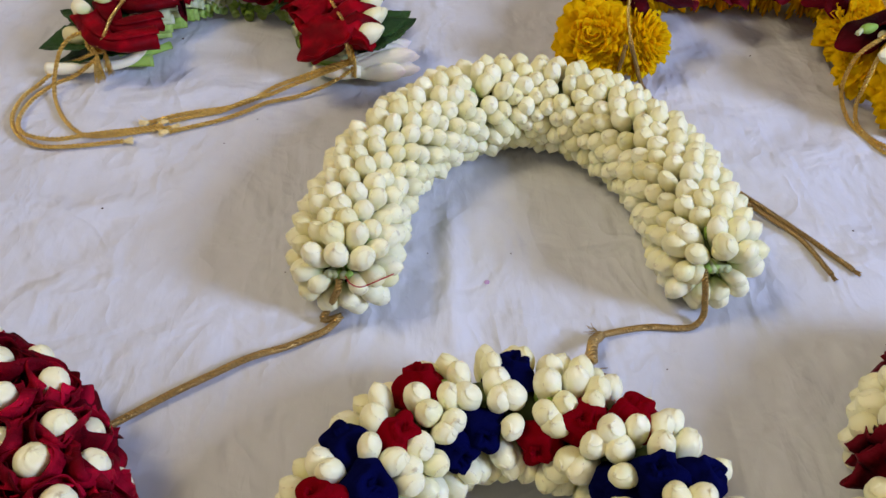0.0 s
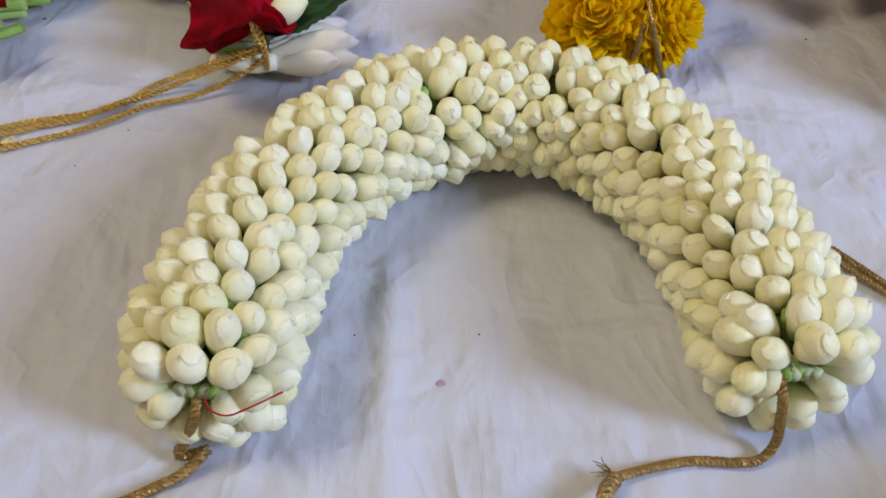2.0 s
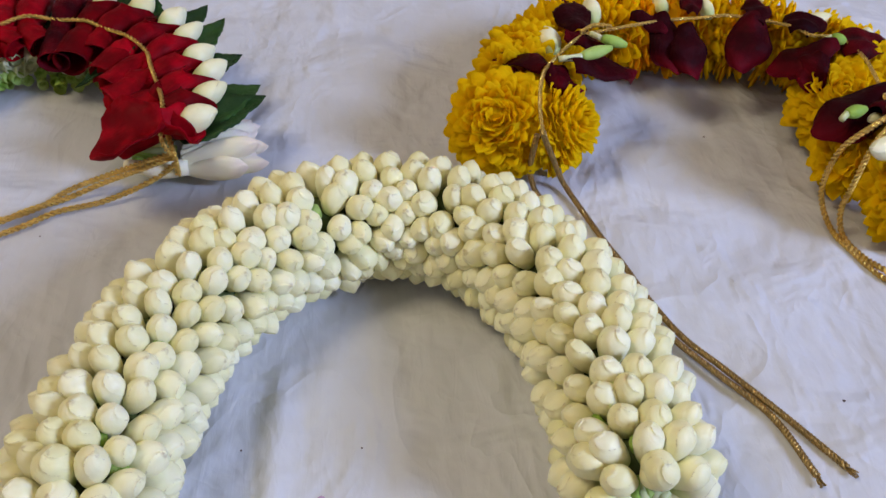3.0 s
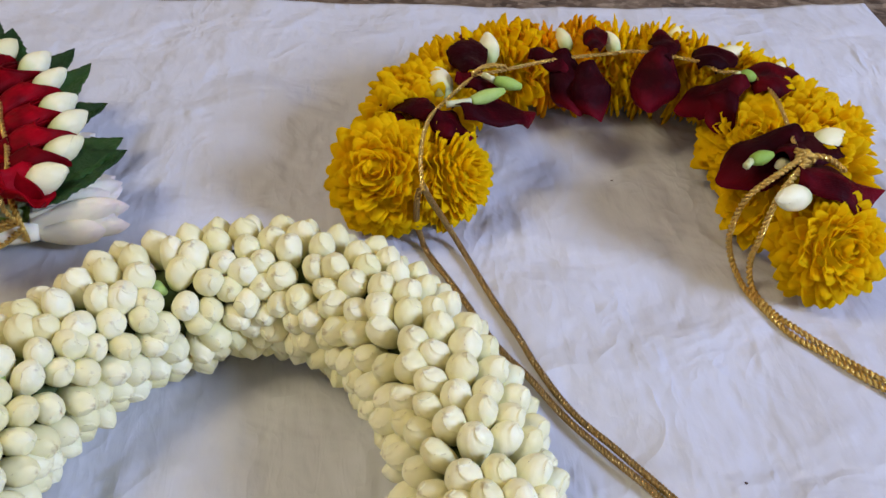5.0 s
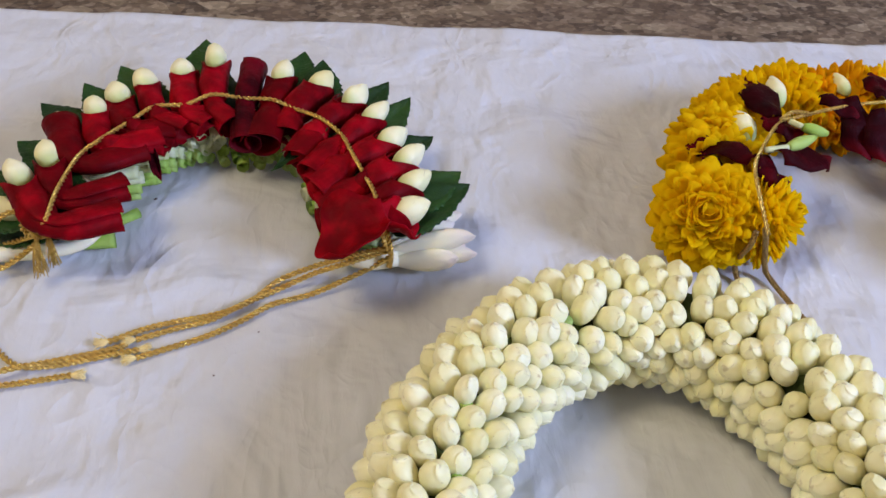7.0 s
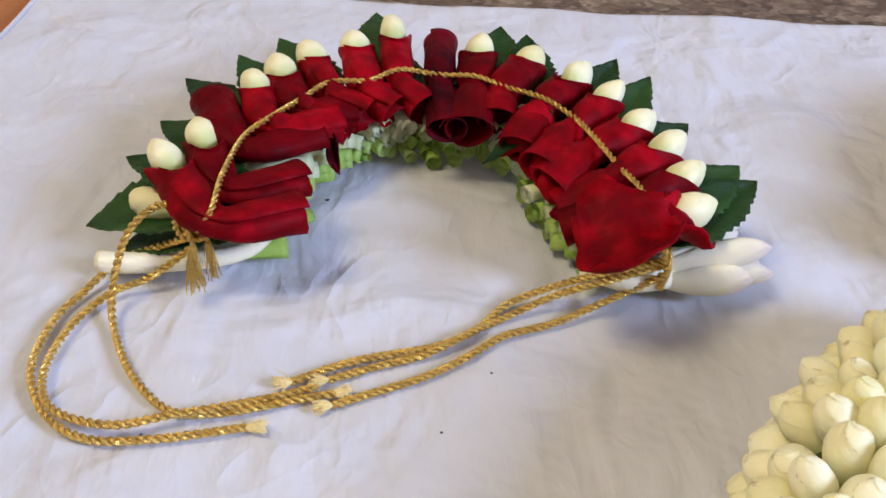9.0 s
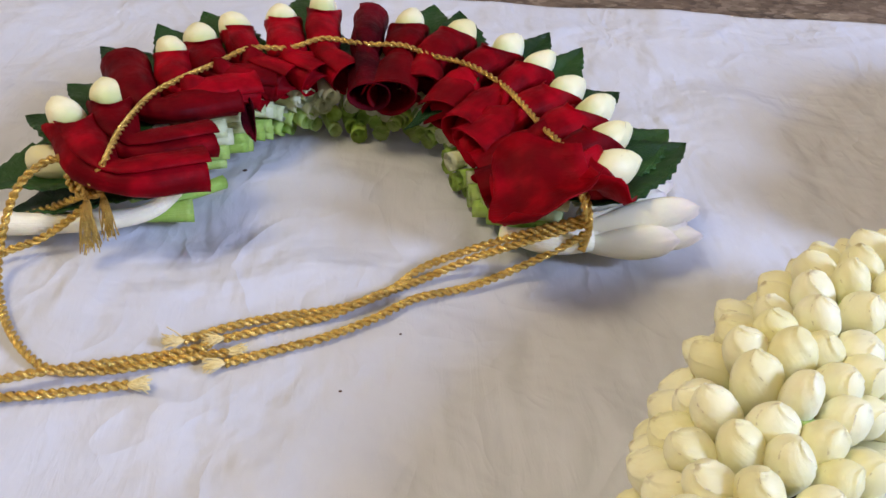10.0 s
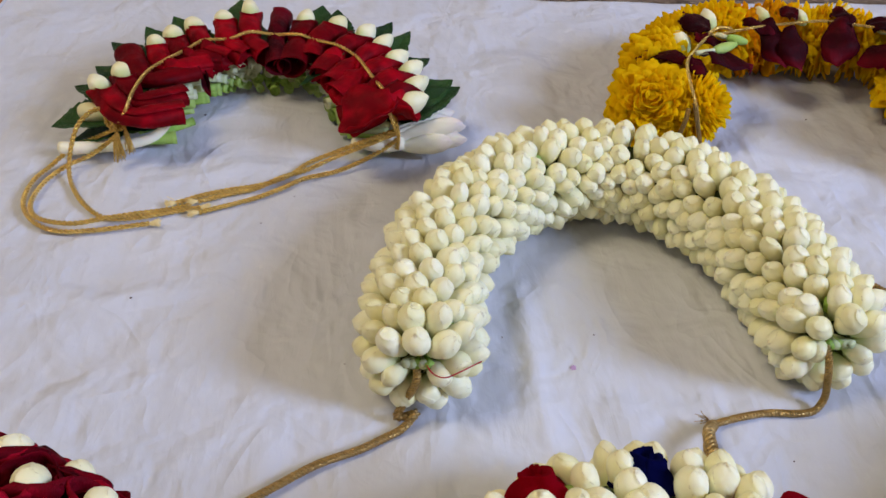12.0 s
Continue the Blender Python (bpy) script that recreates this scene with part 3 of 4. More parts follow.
def white_garland():
    rng = random.Random(11)
    z = 0.0238
    pts = [(-0.032, 0.1915, z), (-0.028, 0.224, z), (-0.015, 0.264, z), (0.012, 0.295, z), (0.051, 0.3115, z), (0.086, 0.298, z), (0.109, 0.265, z), (0.118, 0.225, z), (0.1205, 0.197, z)]
    line = spline(pts, 0.002)
    e = thing("jasmine_garland", (0.045, 0.25, 0), "thick arched garland of cream jasmine buds lying on the cloth", "garland")
    part("core", swept("core", line, 0.0125, 12), M_CORE, e, "dark green stalks inside")
    poses = [bud_pose(c, d, t, 0.0086, 0.0158, 0.0093, rng, 0.09) for f, k, c, t, d in around(line, 0.0084, 13, rng, 0.04)]
    for (c, t), s in ((line[0], -1), (line[-1], 1)):
        n = Vector((0, 0, 1)).cross(t).normalized()
        for j in range(9):
            a = 2 * math.pi * (j + 0.2) / 9
            d = (t * s * 0.30 + 0.9 * (math.cos(a) * n + math.sin(a) * Vector((0, 0, 1)))).normalized()
            poses.append(bud_pose(c + t * s * 0.003, d, t, 0.007, 0.0140, 0.0098, rng, 0.1))
        for side, lift, out in ((0.0, 0.95, 0.6), (0.75, -0.1, 0.6), (-0.75, 0.0, 0.6), (0.35, -0.7, 0.6), (-0.35, -0.7, 0.6)):
            d = (t * s * out + n * side + Vector((0, 0, lift))).normalized()
            poses.append(bud_pose(c + t * s * 0.002 + Vector((0, 0, 0.004 * lift)), d, t, 0.004, 0.0120, 0.0092, rng, 0.05))
            e2 = c + t * s * 0.009 + n * side * 0.006 + Vector((0, 0, 0.003))
            part("stalk", stalk_mesh("stalk", c, e2, 0.0016, 0.0), M_PALE if lift < 0 else M_STALK, e)
    add_buds(poses, e, rng)
    for k in range(46):
        c, t = line[rng.randrange(len(line))] if k > 14 else line[rng.choice((2, 5, 8, -3, -6, -9, 1, -2))]
        n = Vector((0, 0, 1)).cross(t).normalized()
        a = rng.uniform(0.2, math.pi - 0.2)
        d = math.cos(a) * n + math.sin(a) * Vector((0, 0, 1))
        part("stalk", stalk_mesh("stalk", c + d * 0.008, c + d * 0.0175 + t * rng.uniform(-0.005, 0.005), 0.0019, 0.0), M_STALK, e)
    cl = rope("cord", [(-0.0335, 0.187, 0.025), (-0.0335, 0.180, 0.0215), (-0.038, 0.180, 0.010), (-0.0405, 0.179, 0.0045), (-0.0370, 0.1795, 0.0040), (-0.0335, 0.180, 0.0050), (-0.0345, 0.178, 0.0050), (-0.039, 0.174, 0.0030), (-0.0455, 0.1705, 0.0024), (-0.0535, 0.166, 0.0024), (-0.068, 0.160, 0.0024), (-0.082, 0.151, 0.0024), (-0.096, 0.1415, 0.0024), (-0.113, 0.1285, 0.0024), (-0.128, 0.117, 0.0024)], 0.0016, 0.0042, 3)
    part("cord", cl, M_DULL, e, "dull gold braided cord")
    cr = rope("cord", [(0.1170, 0.194, 0.026), (0.1155, 0.184, 0.025), (0.1175, 0.182, 0.014), (0.1185, 0.1815, 0.0055), (0.1145, 0.1785, 0.0026), (0.108, 0.1775, 0.0024), (0.0955, 0.178, 0.0024), (0.0805, 0.175, 0.0024), (0.073, 0.1715, 0.003), (0.069, 0.164, 0.006), (0.066, 0.156, 0.009), (0.065, 0.150, 0.0092)], 0.0015, 0.0042, 3)
    part("cord", cr, M_DULL, e, "dull gold braided cord")
    part("cord_end", rope("cord_end", [(0.074, 0.1725, 0.003), (0.0695, 0.165, 0.007), (0.0670, 0.152, 0.0105)], 0.0023, 0.005), M_DULL, e, "doubled knotted cord end")
    part("fray", frayed("fray", (0.0655, 0.150, 0.0105), (0.1, -1, 0), 0.011, 0.9, 40, rng, 0.00017), M_DULL, e, "fine loose gold threads")
    part("fray", frayed("fray", (0.073, 0.174, 0.004), (-1, 0.2, 0), 0.005, 0.7, 14, rng, 0.00012), M_DULL, e, "fine loose gold threads")
    part("thread", swept("thread", spline([(-0.030, 0.179, 0.030), (-0.028, 0.1755, 0.0295), (-0.024, 0.1745, 0.0285), (-0.019, 0.1755, 0.0300), (-0.011, 0.180, 0.0305)], 0.001), 0.00025, 6), M_THREAD, e, "loose red tying thread")


white_garland()


def felt_garland():
    rng = random.Random(23)
    z = 0.0235
    pts = [(-0.029, 0.006, z), (-0.030, 0.042, z), (-0.023, 0.080, z), (-0.002, 0.1075, z), (0.028, 0.1185, z), (0.058, 0.1095, z), (0.080, 0.083, z), (0.089, 0.042, z), (0.089, 0.006, z)]
    line = spline(pts, 0.002)
    e = thing("felt_rose_garland", (0.03, 0.08, 0), "jasmine garland dotted with red and navy felt roses", "garland")
    part("core", swept("core", line, 0.0115, 12), M_CORE, e)
    spots = [(-0.001, 0.122, 0), (-0.006, 0.098, 0), (0.053, 0.103, 0), (0.036, 0.09, 0), (0.072, 0.109, 0), (0.032, 0.127, 1), (0.021, 0.101, 1), (-0.026, 0.098, 1), (-0.014, 0.079, 1), (0.016, 0.092, 1), (0.074, 0.084, 1), (0.053, 0.078, 1), (0.092, 0.085, 1), (-0.032, 0.075, 0), (-0.036, 0.03, 1), (0.086, 0.045, 0), (0.094, 0.025, 1), (-0.022, 0.02, 0), (0.082, 0.015, 0), (-0.03, 0.052, 0)]
    held = []
    for n, (x, y, blue) in enumerate(spots):
        c = min((q[0] for q in line), key=lambda q: (q.x - x) ** 2 + (q.y - y) ** 2)
        off = Vector((x - c.x, y - c.y, 0))
        r = min(off.length, 0.0185)
        d = (off.normalized() * r + Vector((0, 0, math.sqrt(0.02**2 - r * r)))).normalized() if off.length > 1e-4 else Vector((0, 0, 1))
        place = c + d * 0.0145
        held.append(c + d * 0.021)
        m = Matrix.Translation(place) @ basis(d) @ Matrix.Rotation(rng.uniform(0, 6), 4, "Z") @ Matrix.Scale(rng.uniform(0.76, 0.92), 4)
        part("felt_rose", felt_rose(n), M_FELT_BLUE if blue else M_FELT_RED, e, "rolled navy blue felt rose" if blue else "rolled red felt rose", m)
    poses = []
    for f, k, c, t, d in around(line, 0.0088, 12, rng, 0.14):
        if min((c + d * 0.021 - h).length for h in held) > 0.0076:
            poses.append(bud_pose(c, d, t, 0.0085, 0.0158, 0.0093, rng, 0.2))
    add_buds(poses, e, rng)
    for k in range(14):
        c, t = line[rng.randrange(len(line))]
        d = Vector((rng.uniform(-1, 1), rng.uniform(-1, 1), 1)).normalized()
        part("stalk", stalk_mesh("stalk", c + d * 0.008, c + d * 0.0185, 0.0021, 0.0), M_STALK, e)


felt_garland()

OPEN = [rose_petal(80 + k, 0.024, 0.0165, 0.10, 0.8) for k in range(5)]


def crimson_garland():
    rng = random.Random(31)
    z = 0.0235
    pts = [(-0.226, 0.016, z), (-0.224, 0.058, z), (-0.208, 0.100, z), (-0.172, 0.1245, z), (-0.139, 0.111, z), (-0.118, 0.081, z), (-0.109, 0.044, z), (-0.108, 0.010, z)]
    line = spline(pts, 0.002)
    e = thing("rose_petal_garland", (-0.17, 0.07, 0), "crimson rose petal garland studded with cream jasmine buds", "garland")
    part("core", swept("core", line, 0.013, 12), M_CORE, e)
    poses = []
    pm = [petal.copy() for petal in OPEN]
    for f, k, c, t, d in around(line, 0.0150, 8, rng, 0.12):
        if d.z < -0.55:
            continue
        poses.append(bud_pose(c, d, t, 0.0140, 0.0135, 0.0112, rng, 0.25))
        n = rng.choice((3, 3, 4))
        for q in range(n):
            spin = rng.uniform(0, 6.28) if q else rng.uniform(-0.7, 0.7)
            side = (Matrix.Rotation(spin, 3, d) @ t).normalized()
            foot = c + d * 0.009 + side * 0.0052
            w = (d + side * 0.25).normalized()
            x = side.cross(w).normalized()
            m = Matrix.Translation(foot) @ Matrix((x, w, x.cross(w))).transposed().to_4x4()
            part("petal", rng.choice(pm), M_PINK, e, m=m)
    add_buds(poses, e, rng)


crimson_garland()


def banded_garland():
    rng = random.Random(41)
    z = 0.0240
    pts = [(0.156, 0.010, z), (0.157, 0.050, z), (0.164, 0.085, z), (0.179, 0.118, z), (0.208, 0.141, z), (0.240, 0.142, z), (0.264, 0.118, z), (0.275, 0.075, z), (0.278, 0.020, z)]
    line = spline(pts, 0.002)
    e = thing("banded_garland", (0.21, 0.08, 0), "jasmine garland with bands of dark red rose petals", "garland")
    part("core", swept("core", line, 0.0125, 12), M_CORE, e)
    poses = []
    pm = [petal.copy() for petal in OPEN]
    for f, k, c, t, d in around(line, 0.0085, 12, rng, 0.12):
        if (k + 1) % 5 in (0, 1):
            if d.z < -0.6:
                continue
            x = d.cross(t).normalized()
            m = Matrix.Translation(c + d * 0.006) @ Matrix((x, d, x.cross(d))).transposed().to_4x4()
            part("petal", rng.choice(pm), M_MAROON, e, m=m @ Matrix.Rotation(rng.uniform(-0.5, 0.5), 4, "X"))
        else:
            poses.append(bud_pose(c, d, t, 0.0085, 0.0160, 0.0108, rng))
    add_buds(poses, e, rng)


banded_garland()


# ---- the garland of rolled red petals ----
LOBES = [bud_mesh(30 + k) for k in range(4)]
RED_BUDS = [(-0.188, 0.382), (-0.180, 0.396), (-0.180, 0.418), (-0.169, 0.430), (-0.162, 0.442), (-0.152, 0.454), (-0.137, 0.465), (-0.123, 0.477), (-0.105, 0.468), (-0.090, 0.463), (-0.072, 0.456), (-0.055, 0.445), (-0.046, 0.431), (-0.038, 0.413), (-0.031, 0.399), (-0.029, 0.382), (-0.032, 0.364)]
RED_TIES = [(-0.169, 0.355), (-0.169, 0.371), (-0.167, 0.394), (-0.160, 0.405), (-0.152, 0.419), (-0.143, 0.430), (-0.130, 0.434), (-0.119, 0.441), (-0.105, 0.440), (-0.092, 0.438), (-0.082, 0.433), (-0.069, 0.424), (-0.059, 0.413), (-0.054, 0.399), (-0.048, 0.384), (-0.044, 0.372), (-0.042, 0.362)]
RED_RIM = [(-0.153, 0.368), (-0.151, 0.388), (-0.148, 0.402), (-0.143, 0.413), (-0.137, 0.421), (-0.130, 0.426), (-0.122, 0.427), (-0.113, 0.427), (-0.104, 0.426), (-0.095, 0.427), (-0.087, 0.424), (-0.078, 0.416), (-0.075, 0.402), (-0.071, 0.391), (-0.067, 0.383), (-0.064, 0.377), (-0.061, 0.370)]
RED_FEET = [(-0.145, 0.366), (-0.147, 0.384), (-0.146, 0.410), (-0.140, 0.417), (-0.135, 0.424), (-0.129, 0.423), (-0.120, 0.427), (-0.109, 0.428), (-0.102, 0.415), (-0.095, 0.415), (-0.084, 0.422), (-0.078, 0.404), (-0.073, 0.394), (-0.070, 0.385), (-0.066, 0.378), (-0.066, 0.370), (-0.061, 0.364)]


def bent_roll(seed, foot, tie, mouth, r_in, r_out, turns=1.3, notch=0.22):
    """A petal rolled up lengthwise from foot to mouth, pinched where the cord ties it, its mouth cut back on top."""
    rng = random.Random(seed)
    start, ph, flat = rng.uniform(-0.5, 0.5), rng.uniform(0, 6), rng.uniform(0.62, 0.82)
    axis = spline([foot, tie, mouth], 0.0006)
    last = len(axis) - 1
    cut = (Vector(tie) - Vector(foot)).length / ((Vector(tie) - Vector(foot)).length + (Vector(mouth) - Vector(tie)).length)

    def at(u, v):
        a = start + 2 * math.pi * turns * (u - 0.5) - math.pi / 2
        w = v - notch * max(0.0, math.sin(a)) ** 2 * v**4 + 0.10 * (0.5 - u) * (1 - v) ** 4
        w = min(1.0, max(0.0, w))
        c, t = axis[round(w * last)]
        side = t.cross(Vector((0, 0, 1))).normalized()
        up = side.cross(t)
        pinch = 1 - 0.30 * math.exp(-(((w - cut) / 0.10) ** 2))
        r = (r_in + (r_out - r_in) * w) * pinch * (0.76 + 0.30 * u)
        r *= 1 + 0.07 * math.sin(2 * a + ph) + 0.05 * math.sin(6 * w + 3 * a + ph) * (1 - w)
        r += 0.0009 * max(0.0, v - 0.86) / 0.14 + 0.0007 * max(0.0, 0.12 - v) / 0.12
        return c + side * (r * math.cos(a)) + up * (r * math.sin(a) * (flat if w < cut else 0.95))

    return sheet("petal", at, 26, 18, 0.00035)


def laid_petal(seed, foot, tip, width, curl=0.5, cup=0.3):
    """A petal from foot to tip, its face upward; gives the mesh and its pose."""
    a, b = Vector(foot), Vector(tip)
    y = (b - a).normalized()
    x = y.cross(Vector((0, 0, 1))).normalized()
    m = Matrix.Translation(a) @ Matrix((x, y, x.cross(y))).transposed().to_4x4()
    return rose_petal(seed, width, (b - a).length, curl, cup), m


def laid_leaf(seed, foot, tip, width):
    a, b = Vector(foot), Vector(tip)
    y = (b - a).normalized()
    x = y.cross(Vector((0, 0, 1))).normalized()
    return leaf_mesh(seed, (b - a).length, width), Matrix.Translation(a) @ Matrix((x, y, x.cross(y))).transposed().to_4x4()


def red_garland():
    rng = random.Random(51)
    e = thing("red_rose_garland", (-0.105, 0.43, 0), "flat crescent garland of rolled red rose petals, leaves and tuberoses", "garland")
    count = len(RED_TIES)
    for k, (bud, tie, foot) in enumerate(zip(RED_BUDS, RED_TIES, RED_FEET)):
        b, p, a = Vector((*bud, 0.0275)), Vector((*tie, 0.0275)), Vector((*foot, 0.0240 if k < 14 else 0.0185))
        out = (b - p).normalized()
        side = out.cross(Vector((0, 0, 1))).normalized()
        inward = (a - p).normalized()
        fat = 0.0076 if k in (0, 2) else rng.uniform(0.0064, 0.0071)
        closed = k in (2, 8)
        roll = bent_roll(200 + k, a, p, b + out * (0.006 if closed else 0.0020), rng.uniform(0.0074, 0.0088), fat, rng.uniform(1.2, 1.5), 0.05 if closed else rng.uniform(0.24, 0.36))
        part("petal_roll", roll, M_MAROON if k == 8 else M_RED, e, "rolled red rose petal")
        if k != 8:
            way = (out + Vector((0, 0, 0.22))).normalized()
            m = Matrix.Translation(b - way * (0.0062 if k != 2 else 0.0085) + Vector((0, 0, 0.0014))) @ basis(way) @ Matrix.Rotation(rng.uniform(0, 6), 4, "Z")
            w = rng.uniform(0.0150, 0.0162)
            part("bud", rng.choice(POINTED), M_BUD, e, m=m @ Matrix.Diagonal((w, w, 0.0180 * rng.uniform(0.94, 1.06), 1)))
        if k in (3, 4, 5, 6, 11, 12, 13, 14):
            wide = rng.uniform(0.018, 0.024)
            me, m = laid_petal(300 + k, p - inward * 0.001 + Vector((0, 0, 0.0055)), a + inward * 0.002 + side * rng.uniform(-0.003, 0.003) + Vector((0, 0, 0.0050)), wide, 0.55, -0.35)
            part("petal", me, M_RED, e, "loose folded red rose petal", m)
        # tuberoses under all, petals outward and hollow stalks inward
        far = 0.028 if k < 10 else 0.035
        for q in range(4 if k > 0 else 0):
            dx, dz = rng.uniform(-0.007, 0.007), rng.uniform(0.006, 0.014)
            ln = rng.uniform(0.020, 0.026)
            way = (out + side * rng.uniform(-0.3, 0.3) + Vector((0, 0, rng.uniform(0.0, 0.3)))).normalized()
            m = Matrix.Translation(Vector((p.x, p.y, dz)) + out * (far - ln) + side * dx) @ basis(way) @ Matrix.Diagonal((0.0115, 0.0060, ln, 1))
            part("tuberose_petal", rng.choice(LOBES), M_WAX, e, m=m)
        for q in range(8 if k > 2 else 2 * k):
            dz = 0.0055 + 0.0042 * (q % 4) + rng.uniform(-0.001, 0.001)
            dx = rng.uniform(-0.0065, 0.0065)
            s = Vector((p.x, p.y, dz + 0.001)) + side * dx
            f = Vector((*RED_RIM[k], dz)) + inward * rng.uniform(-0.003, 0.003) + side * (dx * 0.8)
            part("stalk", stalk_mesh("stalk", s, f, rng.uniform(0.0021, 0.0029), 0.0, True), M_PALE if q % 4 > 1 else M_STALK, e)
    # leaves between the rolls
    tips = [(-0.131, 0.495), (-0.165, 0.466), (-0.177, 0.447), (-0.193, 0.436), (-0.195, 0.408), (-0.200, 0.387), (-0.081, 0.484), (-0.071, 0.474), (-0.040, 0.454), (-0.030, 0.440), (-0.021, 0.417), (-0.010, 0.391), (-0.007, 0.382)]
    feet = [(-0.127, 0.455), (-0.145, 0.440), (-0.156, 0.425), (-0.163, 0.412), (-0.170, 0.394), (-0.172, 0.376), (-0.086, 0.450), (-0.072, 0.442), (-0.060, 0.428), (-0.052, 0.412), (-0.044, 0.400), (-0.036, 0.372), (-0.037, 0.362)]
    for k, (t, f) in enumerate(zip(tips, feet)):
        t = Vector((*t, 0.0290))
        t += (t - Vector((*f, 0.0200))) * 0.10
        me, m = laid_leaf(400 + k, (*f, 0.0200), t, 0.020 if k < 11 else 0.023)
        part("leaf", me, M_LEAF, e, m=m)
    for k in range(1, count - 1, 2):
        p, b = Vector((*RED_TIES[k], 0.0150)), Vector((*RED_BUDS[k], 0.0190))
        me, m = laid_leaf(430 + k, p, b + (b - p).normalized() * 0.006 + Vector((rng.uniform(-0.006, 0.006), 0, 0)), 0.019)
        part("leaf", me, M_LEAF, e, m=m)
    me, m = laid_leaf(461, (-0.066, 0.421, 0.0300), (-0.089, 0.402, 0.0180), 0.0075)
    part("leaf", me, M_LEAF, e, "narrow dark green leaf", m)
    # a torn dark petal hanging at the inner rim
    me, m = laid_petal(462, (-0.1430, 0.4120, 0.0270), (-0.1385, 0.4020, 0.0140), 0.0055, 0.4, 0.9)
    part("petal", me, M_MAROON, e, "torn dark red petal", m)
    # the cord over the rolls
    ties = [(x, y, 0.0322 + 0.0010 * (i % 2)) for i, (x, y) in enumerate(RED_TIES)]
    part("cord", rope("cord", [(-0.173, 0.352, 0.026), *ties, (-0.0415, 0.354, 0.0335), (-0.0400, 0.3480, 0.0290), (-0.0385, 0.3495, 0.022)], 0.0010, 0.0050), M_GOLD, e, "twisted gold cord")
    # one end: knot, bare tuberose, bud and broad leaves
    part("bud", BUDS[2], M_BUD, e, m=Matrix.Translation((-0.182, 0.370, 0.0195)) @ basis((-1, 0.35, -0.02)) @ Matrix.Diagonal((0.0150, 0.0150, 0.020, 1)))
    for k, (t, f, w) in enumerate((((-0.212, 0.368, 0.0180), (-0.174, 0.381, 0.0130), 0.030), ((-0.204, 0.366, 0.0105), (-0.172, 0.371, 0.0120), 0.018), ((-0.159, 0.367, 0.0145), (-0.182, 0.369, 0.0135), 0.017))):
        me, m = laid_leaf(450 + k, f, t, w)
        part("leaf", me, M_LEAF, e, m=m)
    tube = swept("tuberose", spline([(-0.208, 0.361, 0.006), (-0.195, 0.360, 0.007), (-0.174, 0.361, 0.0085), (-0.163, 0.364, 0.010), (-0.157, 0.369, 0.0130), (-0.1545, 0.375, 0.0160)], 0.002), lambda q: 0.0036 - 0.0013 * q, 10)
    part("tuberose", tube, M_WAX, e, "long white tuberose with a green foot")
    part("stalk", stalk_mesh("stalk", (-0.1552, 0.3735, 0.0155), (-0.1535, 0.3790, 0.0180), 0.0028, 0.0, True), M_STALK, e)
    part("stalk", stalk_mesh("stalk", (-0.166, 0.366, 0.0075), (-0.1515, 0.370, 0.0070), 0.0032, 0.0, True), M_STALK, e)
    knot = []
    for j in range(5):
        a = j * 1.3
        knot += [Vector((-0.1765 + 0.0046 * math.cos(2 * math.pi * q / 10) * math.cos(a), 0.3575 + 0.0016 * j + 0.0034 * math.cos(2 * math.pi * q / 10) * math.sin(a), 0.0240 + 0.0050 * math.sin(2 * math.pi * q / 10))) for q in range(10)]
    part("knot", rope("knot", knot, 0.0012, 0.0042), M_GOLD, e, "gold cord knot")
    part("fray", frayed("fray", (-0.1765, 0.3555, 0.021), (0.1, -0.5, -1), 0.016, 0.22, 60, rng, 0.00018), M_GOLD, e)
    part("fray", frayed("fray", (-0.1725, 0.3575, 0.021), (0.15, -0.4, -1), 0.014, 0.18, 50, rng, 0.00018), M_GOLD, e)
    # the other end: a broad folded petal and a spread tuberose
    for n, (f, t, w, c, u) in enumerate((((-0.038, 0.3510, 0.0350), (-0.0650, 0.3420, 0.0305), 0.044, 0.25, 0.30), ((-0.043, 0.3530, 0.0320), (-0.0260, 0.3570, 0.0250), 0.026, 0.30, 0.6))):
        me, m = laid_petal(610 + n, f, t, w, c, u)
        part("petal", me, M_RED, e, "broad folded red rose petal", m)
    for q in range(11):
        rz = -1.66 + 0.082 * q + rng.uniform(-0.05, 0.05)
        ln = rng.uniform(0.027, 0.036)
        way = Vector((-math.sin(rz), math.cos(rz), rng.uniform(0.0, 0.25)))
        part("tuberose_petal", rng.choice(LOBES), M_WAX, e, m=Matrix.Translation((-0.0370, 0.3570 + 0.0008 * q, 0.0085 + 0.0024 * (q % 4))) @ basis(way) @ Matrix.Diagonal((rng.uniform(0.007, 0.010), rng.uniform(0.013, 0.017), ln, 1)))
    tube = swept("tuberose", spline([(-0.034, 0.3560, 0.011), (-0.048, 0.3550, 0.011), (-0.060, 0.3590, 0.010)], 0.003), lambda q: 0.0024 + 0.0018 * math.sin(math.pi * min(1, 0.15 + q)), 10)
    part("tuberose", tube, M_WAX, e, "long white tuberose")
    part("cord", rope("cord", [(-0.0400, 0.356, 0.030), (-0.0380, 0.3515, 0.026), (-0.0370, 0.3500, 0.019), (-0.0375, 0.3520, 0.010)], 0.0013, 0.0045), M_GOLD, e, "gold cord binding")
    # loose cords on the cloth
    h = 0.0018
